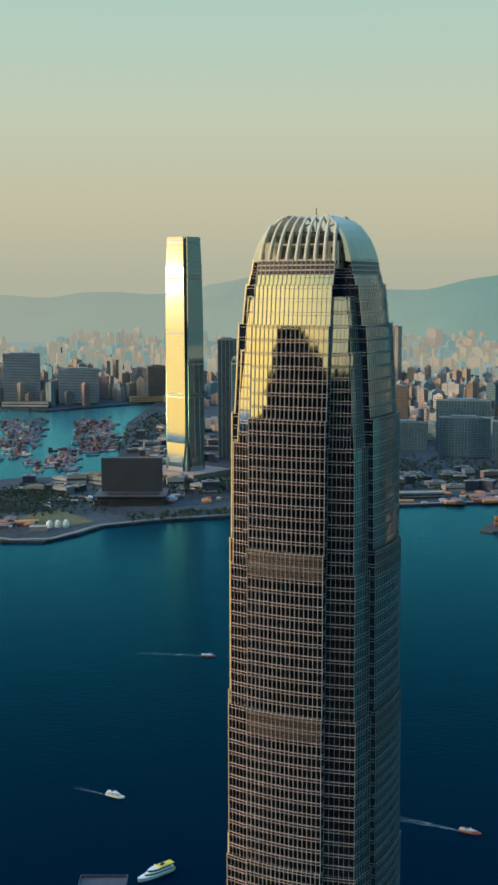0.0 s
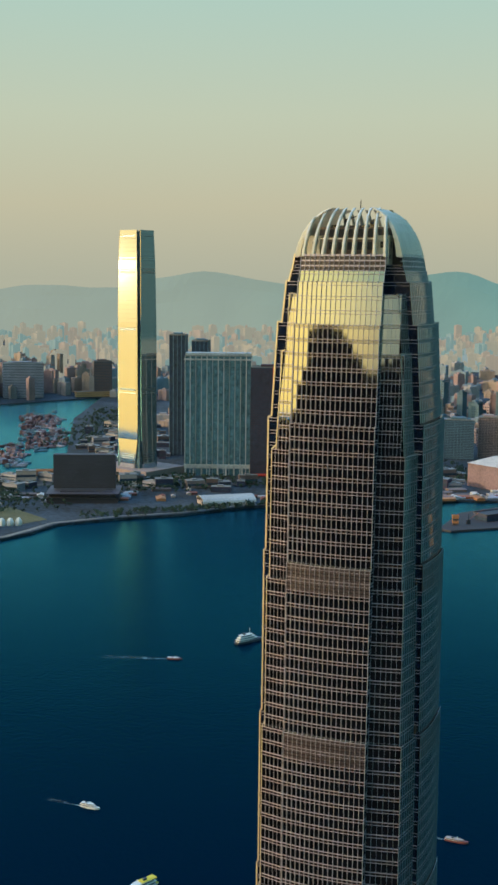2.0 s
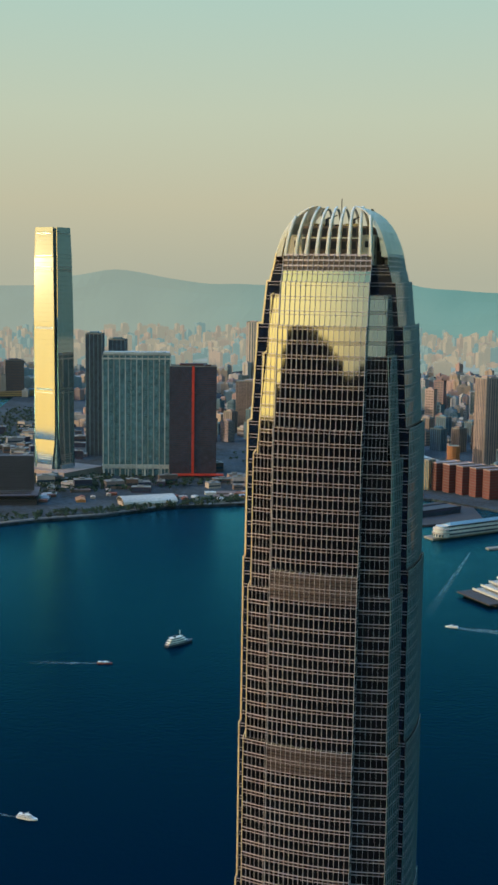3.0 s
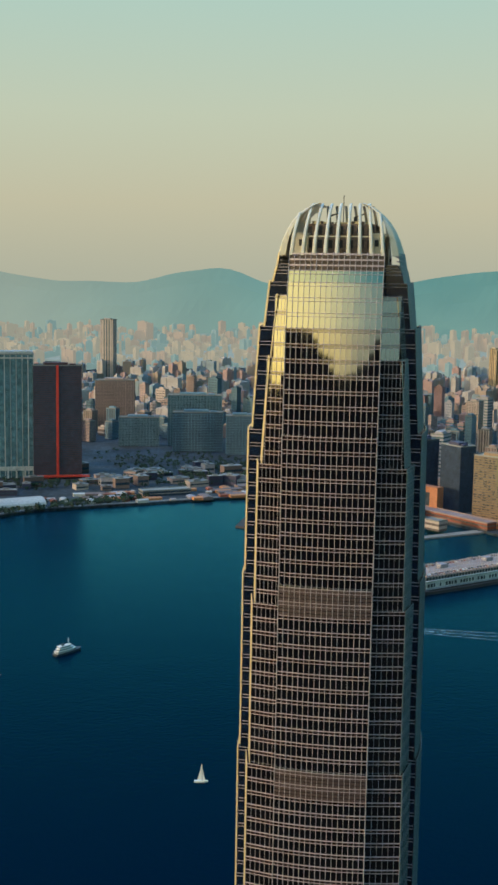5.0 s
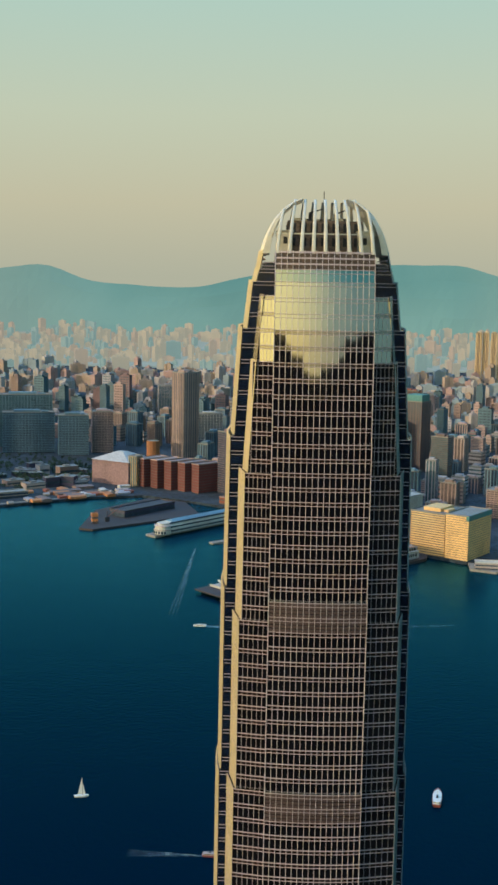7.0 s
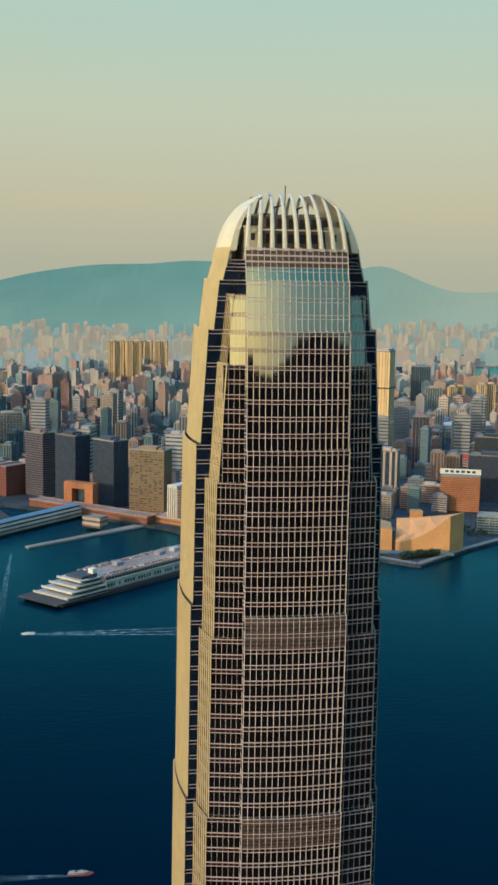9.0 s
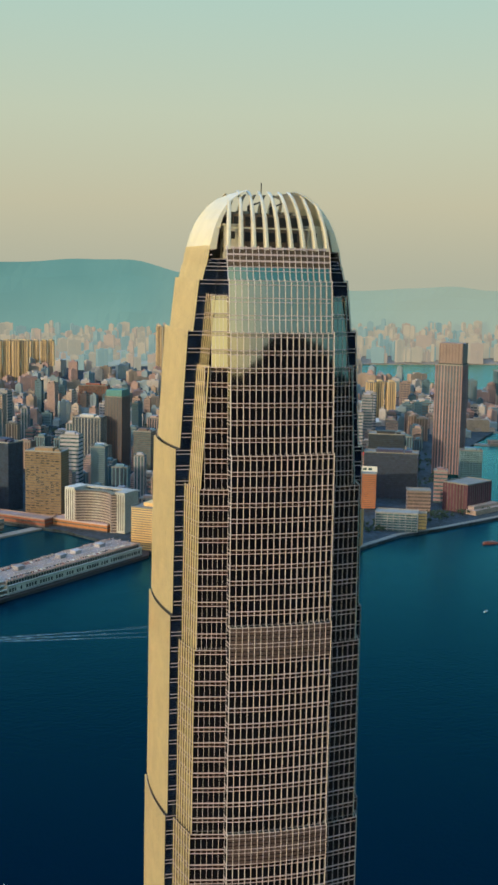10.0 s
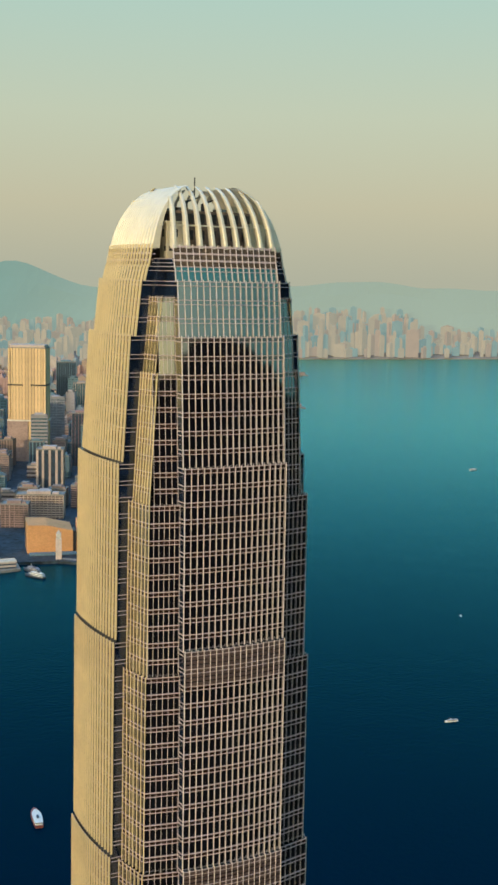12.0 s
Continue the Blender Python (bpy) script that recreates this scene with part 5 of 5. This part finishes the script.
for i in range(150):
    q = rs.random()
    if i < 95:
        x, y = -640 + 400 * q + rs.uniform(-30, 20), 1530 + 225 * q + rs.uniform(-2, 95)
    elif i < 125:
        x, y = -1090 + 330 * q, 1290 + 240 * q + rs.uniform(-10, 110)
    else:
        x, y = -1120 + 160 * q, 1110 + 60 * q + rs.uniform(0, 60)
    if not inside(x, y, WEST) or any((x - a) ** 2 + (y - b) ** 2 < (r * 0.75) ** 2 for a, b, r in TAKEN):
        continue
    ob = new("site_shed", rs.choice(huts))
    ob.matrix_world = pose(x, y, 4, 0, 0, rs.choice((30, 34, 120, 25)))
    tagged(ob, "low site shed on the shore works", "shed", "site sheds")
s = Shape()
s.hexa([(-1045, 1180, 3.9), (-915, 1190, 3.9), (-890, 1260, 3.9), (-1010, 1330, 3.9)], [(-1045, 1180, 4.3), (-915, 1190, 4.3), (-890, 1260, 4.3), (-1010, 1330, 4.3)])
tagged(put("lawn", s, M_GRASS), "dry brown-green waterfront lawn", "lawn", kind="structure")
pavilion = thing("pavilion", pose(-918, 1196, 4, 0, 0, 32), "white rounded waterfront pavilion", "pavilion")
for i in range(3):
    s = Shape()
    for z0, r0, z1, r1 in ((0, 9, 5, 9), (5, 9, 9, 7), (9, 7, 12, 3)):
        s.hexa([(13 * i - 13 + 0.62 * r0 * math.cos(0.785 * a), 0.62 * r0 * math.sin(0.785 * a), z0) for a in range(8)], [(13 * i - 13 + 0.62 * r1 * math.cos(0.785 * a), 0.62 * r1 * math.sin(0.785 * a), z1) for a in range(8)])
    put("dome", s, M_HULL, pavilion)
extra(pavilion, "stage_box", M_CREAM, [(-44, -16, -26, -12, 0, 7)], "sunlit cream stage box")
M_ROAD = material("asphalt", (0.06, 0.06, 0.062), 0.9, 0, 0.2, 0.03, 0.4)


def road(pts, wide, name, mat, label):
    s = Shape()
    for (ax, ay), (bx, by) in zip(pts, pts[1:]):
        n = Vector((ay - by, bx - ax)).normalized() * wide / 2
        s.hexa([(ax + n.x, ay + n.y, 3.9), (ax - n.x, ay - n.y, 3.9), (bx - n.x, by - n.y, 3.9), (bx + n.x, by + n.y, 3.9)], [(ax + n.x, ay + n.y, 4.25), (ax - n.x, ay - n.y, 4.25), (bx - n.x, by - n.y, 4.25), (bx + n.x, by + n.y, 4.25)])
    return tagged(put(name, s, mat), label, "road", kind="structure")


road([(-1240, 1400), (-1000, 1600), (-760, 1690), (-560, 1780), (-300, 1960)], 22, "road", M_ROAD, "grey expressway behind the shore")
road([(-1080, 1100), (-930, 1090), (-880, 1120), (-872, 1180), (-868, 1240), (-800, 1330), (-722, 1400), (-648, 1510), (-485, 1615), (-325, 1722)], 9, "pavement", M_QUAY, "pale waterfront promenade")
road([(398, 1262), (440, 1218), (539, 1304), (617, 1364), (703, 1400), (860, 1478)], 9, "pavement_2", M_QUAY, "pale waterfront promenade at the point")


# ---- boats ----
OUTLINE = ((-0.5, 0.36), (-0.44, 0.43), (-0.2, 0.49), (0.1, 0.5), (0.28, 0.42), (0.4, 0.27), (0.47, 0.12), (0.5, 0.0))


def outline(length, beam, z, start=-0.5, end=0.5):
    """Deck line of a vessel at one height, bow along +x."""
    side_ = [(p * length, q * beam) for p, q in OUTLINE]
    mid = (start + end) / 2 * length
    pts = side_ + [(x, -y) for x, y in reversed(side_[:-1])]
    return [(mid + x * (end - start), y, z) for x, y in reversed(pts)]


def lens_hull(s, length, beam, z0, z1, flare=1.0):
    """A hull that flares from the waterline to a sheer rising towards the bow."""
    top = [(x, y, z + 0.35 * z1 * max(0.0, x / length) * 2) for x, y, z in outline(length * flare, beam, z1)]
    s.strip([outline(length * 0.94, beam * 0.78, z0), outline(length * 0.97, beam * 0.94, z0 + (z1 - z0) * 0.5), top])


def boat(name, label, x, y, turn, length, hull_mat, decks, top_mat, category="boat", mast_h=0.0):
    """A vessel with hull, deck, cabin storeys with windows and roofs, funnel and mast. Bow along +x."""
    root = thing(name, pose(x, y, 0, 0, 0, turn), label, category)
    beam = length * 0.25
    s = Shape()
    lens_hull(s, length, beam, -0.8, length * 0.07)
    put("hull", s, hull_mat, root)
    z = length * 0.07
    s = Shape()
    s.hexa(outline(length * 0.95, beam * 0.9, z), outline(length * 0.95, beam * 0.9, z + 0.12))
    put("deck", s, M_CREAM, root)
    for i in range(decks):
        a, b = -0.44 + 0.05 * i, 0.30 - 0.09 * i
        h, wide_ = length * 0.058, beam * (0.82 - 0.10 * i)
        s = Shape()
        s.strip([outline(length, wide_, z, a, b), outline(length, wide_ * 0.97, z + h, a, b - 0.02)])
        house = put("deckhouse", s, top_mat, root)
        w = Shape()
        w.strip([outline(length, wide_ + 0.12, z + h * 0.38, a, b + 0.004), outline(length, wide_ + 0.12, z + h * 0.74, a, b)])
        put("window_band", w, G_NAVY, house)
        r_ = Shape()
        r_.hexa(outline(length, wide_ + 0.5, z + h, a - 0.02, b + 0.01), outline(length, wide_ + 0.5, z + h + 0.18, a - 0.02, b + 0.01))
        put("deck_roof", r_, top_mat, house)
        z += h + 0.18
    s = Shape()
    s.strip([[(p * length, q * beam, z_) for p, q in ((-0.22 - k_, -0.1), (-0.13 - k_, -0.1), (-0.13 - k_, 0.1), (-0.22 - k_, 0.1))] for z_, k_ in ((z, 0), (z + length * 0.055, 0.012))])
    put("funnel", s, M_HULL_DARK, root)
    s = Shape()
    s.box(0.02 * length, 0.02 * length + 0.25, -0.12, 0.12, z, z + (mast_h or length * 0.1))
    s.box(0.02 * length, 0.02 * length + 0.2, -1.1, 1.1, z + (mast_h or length * 0.1) * 0.7, z + (mast_h or length * 0.1) * 0.7 + 0.2)
    put("mast", s, M_HULL, root)
    return root


def wake_material():
    m = bpy.data.materials.new("wake_foam")
    m.use_nodes = True
    n, l = m.node_tree.nodes, m.node_tree.links
    b = n["Principled BSDF"]
    b.inputs["Base Color"].default_value = (0.45, 0.60, 0.62, 1)
    b.inputs["Roughness"].default_value = 0.7
    tc, ns, rp = n.new("ShaderNodeTexCoord"), n.new("ShaderNodeTexNoise"), n.new("ShaderNodeMapRange")
    sp, fade, mul = n.new("ShaderNodeSeparateXYZ"), n.new("ShaderNodeMapRange"), n.new("ShaderNodeMath")
    ns.inputs["Scale"].default_value, ns.inputs["Detail"].default_value = 0.10, 5
    l.new(tc.outputs["Object"], ns.inputs["Vector"])
    l.new(ns.outputs["Fac"], rp.inputs["Value"])
    rp.inputs["From Min"].default_value, rp.inputs["From Max"].default_value = 0.25, 0.75
    l.new(tc.outputs["Generated"], sp.inputs[0])
    l.new(sp.outputs["X"], fade.inputs["Value"])
    fade.inputs["To Min"].default_value, fade.inputs["To Max"].default_value = 0.05, 0.95
    mul.operation = "MULTIPLY"
    l.new(rp.outputs[0], mul.inputs[0])
    l.new(fade.outputs[0], mul.inputs[1])
    l.new(mul.outputs[0], b.inputs["Alpha"])
    return m


M_WAKE = wake_material()


def wake(x, y, turn, length, wide):
    """Foam behind a boat; lies on the water, the boat at its wide-awake +x end."""
    s = Shape()
    n = 10
    for i in range(n):
        a, b = -length + length * i / n, -length + length * (i + 1) / n
        ha, hb = wide * (1 - 0.85 * i / n) / 2, wide * (1 - 0.85 * (i + 1) / n) / 2
        for lo, hi in ((-1.0, -0.72), (-0.16, 0.16), (0.72, 1.0)):
            s.quad((a, ha * lo, 0.06), (b, hb * lo, 0.06), (b, hb * hi, 0.06), (a, ha * hi, 0.06))
    ob = put("wake", s, M_WAKE)
    ob.matrix_world = pose(x, y, 0, 0, 0, turn)
    return tagged(ob, "fading pale foam wake on dark water", "wake", kind="stuff")


boat("ferry", "white double-deck harbour ferry with sunlit bow", -352, 790, 58, 36, M_HULL_DARK, 3, M_HULL, "ferry", 7.0)
boat("speedboat", "small fast launch trailing foam", -400, 704, 14, 16, M_HULL_RED, 1, M_HULL)
wake(-407, 702, 16, 70, 9)
boat("motor_yacht", "white motor yacht on dark water", -307, 361, -2, 17, M_HULL, 2, M_HULL)
wake(-315, 361, -2, 30, 5)
cat = boat("catamaran_ferry", "yellow and white fast ferry near the tower", -218, 265, 244, 29, M_HULL, 2, M_HULL, "ferry")
s = Shape()
s.box(-13.6, -1.5, -2.7, 2.7, 5.85, 6.05)
s.box(-14.2, -12.4, -3.2, 3.2, 2.1, 2.5)
put("stern_roof", s, M_YELLOW, cat, "bright yellow stern roof")
boat("motor_yacht", "cream motor yacht with red hull and foam behind", -44, 413, -2, 17, M_HULL_RED, 1, M_CREAM)
wake(-52, 413, -2, 52, 9)
boat("tour_boat", "white tour boat with red stern seen from above", 121, 512, 80, 30, M_HULL_RED, 1, M_HULL)
boat("motor_launch", "pale launch crossing with long foam trail", -84, 955, 178, 15, M_HULL, 1, M_HULL)
wake(-76, 955, 178, 230, 40)
wake(205, 980, 10, 90, 6)
wake(-112, 1345, 89, 347, 10)
boat("star_ferry", "old green and white ferry at the pier", 342, 1222, 110, 34, M_HULL_DARK, 2, M_GREY, "ferry")
boat("star_ferry", "old green and white ferry waiting beside the pier", 337, 1193, 120, 34, M_HULL_DARK, 2, M_HULL, "ferry")
boat("work_barge", "dark red work barge near the point", 736, 1290, 0, 28, M_HULL_RED, 1, M_HULL_RED, "barge")
boat("small_boat", "tiny pale boat on open water", 558, 948, 30, 8, M_HULL, 1, M_HULL)
boat("motor_yacht", "cream motor boat on open water", 516, 544, 170, 13, M_HULL, 1, M_CREAM)
boat("small_boat", "tiny white boat off the shore", 737, 817, 60, 7, M_HULL, 1, M_HULL)
boat("ferry", "distant pale ferry on the wide harbour", 1458, 1710, 10, 22, M_HULL, 1, M_HULL, "ferry")
boat("cruise_boat", "distant pale ship off the eastern point", 1760, 2950, 0, 60, M_HULL, 2, M_HULL, "ship")
slab("pier_5", [(-298, 1456), (-276, 1448), (-190, 1520), (-120, 1590), (-150, 1690), (-215, 1720), (-294, 1600)], -3, 3, M_PIER, "dark working wharf in front of the parallel slabs", "pier")
high_rise("wharf_shed", "long dark wharf shed with a flat roof", -214, 1598, 120, 34, 13, 52, M_NAVYWALL, G_NAVY, "bands", floor=6, band=3.4, base=3.0, roof=M_DUSK, plant=False)
# added block; its orange colour stands in for orange light at the tip
high_rise("wharf_office", "small added orange block for the orange light at the wharf tip", -280, 1498, 10, 9, 17, 20, M_ORANGE, G_BROWN, "bands", floor=5, band=4, base=3.0, roof=M_ORANGE, plant=False)
derrick = thing("derrick_crane", pose(-262, 1512, 3, 0, 0, 35), "dark slewing derrick crane on the wharf", "crane")
extra(derrick, "cab", M_DUSK, [(-3, 3, -2.5, 2.5, 0, 7)])
s = Shape()
s.hexa([(0, -0.5, 7), (1.2, -0.5, 7), (1.2, 0.5, 7), (0, 0.5, 7)], [(27, -0.25, 24), (28, -0.25, 24), (28, 0.25, 24), (27, 0.25, 24)])
put("jib", s, M_HULL_RED, derrick)
extra(derrick, "mast", M_DUSK, [(-0.6, 0.6, -0.6, 0.6, 7, 17)])
slab("pier_6", [(272, 1290), (268, 1243), (300, 1228), (330, 1232), (336, 1266)], -3, 3, M_QUAY, "concrete pier of the old cross-harbour ferries", "pier")
high_rise("ferry_pier_hall", "pale low ferry pier hall with a flat roof", 301, 1247, 52, 15, 12, -6, M_CREAM, G_NAVY, "bands", floor=4.5, band=2.6, base=3.0, roof=M_WHITE, plant=False)
shed = high_rise("pier_shed", "dark flat-roofed ferry pier shed at the near shore", -224, 206, 30, 44, 14, 25, M_NAVYWALL, G_NAVY, "bands", floor=6, band=2.4, base=3.0, roof=M_DUSK, plant=False)
slab("pier_4", [(-230, 175), (-197, 190), (-219, 237), (-252, 222)], -3, 3, M_QUAY, "concrete ferry pier at the near shore", "pier")
sail = thing("sailboat", pose(-148, 502, 0, 0, 0, 10), "white sailing boat under full sail", "sailboat")
s = Shape()
lens_hull(s, 11, 3.2, -0.5, 1.2)
put("hull", s, M_HULL, sail)
s = Shape()
s.hexa([(-3.0, -0.06, 2.0), (0.6, -0.1, 1.8), (0.6, 0.1, 1.8)], [(0.2, -0.03, 15.0), (0.5, -0.05, 15.2), (0.5, 0.05, 15.2)])
put("mainsail", s, M_SAIL, sail)
s = Shape()
s.hexa([(0.9, -0.1, 1.6), (3.0, -0.06, 1.6), (0.9, 0.1, 1.6)], [(0.7, -0.03, 11.5), (0.8, 0.0, 11.6), (0.7, 0.03, 11.5)])
put("jib", s, M_SAIL, sail)
s = Shape()
s.box(0.6, 0.75, -0.08, 0.08, 1.0, 15.6)
put("mast", s, M_DARK, sail)

# barges and lighters crowded in the boat basin
lighters = []
for m, h2 in ((M_SLATE, 5), (M_PLUM, 7), (M_MAUVE, 6), (M_GREY, 4)):
    s = Shape()
    lens_hull(s, 32, 11, -0.8, 2.6)
    s.box(-14, -6, -4, 4, 2.6, 2.6 + h2)
    s.box(-2, 10, -3.5, 3.5, 2.6, 3.8)
    s.hexa([(3, -0.4, 2.6), (4, -0.4, 2.6), (4, 0.4, 2.6), (3, 0.4, 2.6)], [(11, -0.2, 17), (11.5, -0.2, 17), (11.5, 0.2, 17), (11, 0.2, 17)])
    lighters.append(s.mesh("lighter", m))
RAFTS = ([(-1946, 2443), (-1829, 2498), (-1614, 2170), (-1465, 1896), (-1444, 1759)], [(-1408, 1804), (-1343, 1806), (-1274, 1705), (-1313, 1669)],
         [(-1732, 2512), (-1660, 2610), (-1279, 1983), (-1365, 1943)], [(-1445, 1958), (-1412, 2028), (-1220, 1730), (-1274, 1705)], [(-1590, 2560), (-1515, 2590), (-1250, 2110), (-1320, 2105)])
rl = random.Random(8)
n = 0
while n < 300:
    x, y = rl.uniform(-2300, -1050), rl.uniform(1600, 2750)
    if inside(x, y, WEST) or inside(x, y, NORTHWEST) or (n > 30 and not any(inside(x, y, q) for q in RAFTS)):
        continue
    if inside(x + 20, y - 20, WEST) or inside(x - 20, y + 20, NORTHWEST):
        continue
    ob = new("lighter", rl.choice(lighters))
    ob.matrix_world = pose(*far(x, y, 0), 0, 0, rl.choice((20, 35, 110, -10)) + rl.uniform(-8, 8))
    tagged(ob, "cargo lighter with derrick moored in the basin", "barge", "lighters in the basin")
    n += 1

high_rise("transit_shed", "long low sunlit shed beside the boat basin", -1126, 1634, 66, 16, 14, 32, M_TERRA, G_BROWN, "bands", floor=5, band=3.4, roof=M_ORANGE, plant=False)
high_rise("transit_shed", "long low sunlit shed across the boat basin", -1800, 3080, 150, 30, 22, 40, M_GOLD, G_BROWN, "bands", floor=6, band=4, roof=M_TAN, plant=False)

# low blocks, podiums and yards behind the western shore
rp_ = random.Random(17)
low_mats = [M_GREY, M_NAVYWALL, M_BROWN, M_NAVYWALL, M_PINK, M_CREAM]
n = 0
while n < 150:
    q = rp_.random()
    x, y = -1180 + 900 * q + rp_.uniform(-60, 60), 1480 + 420 * q + rp_.uniform(-60, 190)
    if n > 70:
        x, y = rp_.uniform(-1400, -1000), rp_.uniform(1800, 2500)
    if not inside(x, y, WEST) or not inside(x - 15, y - 40, WEST) or any((x - a) ** 2 + (y - b) ** 2 < r * r for a, b, r in TAKEN):
        continue
    w, d, h = rp_.uniform(12, 42), rp_.uniform(10, 24), rp_.choice((6, 8, 10, 14, 18))
    ob = thing("low_block", place(x, y, rp_.choice((20, 32, 38, -10))), "low flat-roofed block behind the shore works", "building", "low blocks")
    m_ = rp_.choice(low_mats)
    wall_ = extra(ob, "wall", m_, [(-w / 2, w / 2, -d / 2, d / 2, 0, h)])
    extra(wall_, "window_band", G_NAVY, [(-w / 2 + 0.8, w / 2 - 0.8, -d / 2 - 0.15, d / 2 + 0.15, h * 0.35, h * 0.6)])
    extra(ob, "roof", M_ROOF, [(-w / 2 - 0.4, w / 2 + 0.4, -d / 2 - 0.4, d / 2 + 0.4, h, h + 0.7), (-w / 5, w / 8, -d / 5, d / 5, h + 0.7, h + 3)])
    TAKEN.append((x, y, max(w, d) * 0.6))
    n += 1
grove("trees", "dark shrubs and trees along the western shore road", 260, 9, between(-1150, 1470, -560, 1800, 45))
grove("trees", "dark trees behind the station hall", 240, 10, between(-520, 1820, -300, 2010, 90))
grove("trees", "dark clipped trees along the promenade", 90, 12, between(420, 1242, 484, 1264, 5))
grove("trees", "dark planting on the basin shore", 300, 14, between(-1286, 2025, -1550, 2727, 60))
grove("trees", "dark planting along the shore promenade", 260, 15, between(-835, 1300, -500, 1640, 22))
grove("trees", "dark planting round the tall office tower", 240, 16, between(-1080, 1640, -800, 1700, 50))
grove("trees", "dark park trees behind the waterfront lawn", 300, 18, between(-1165, 1470, -1060, 1310, 60))
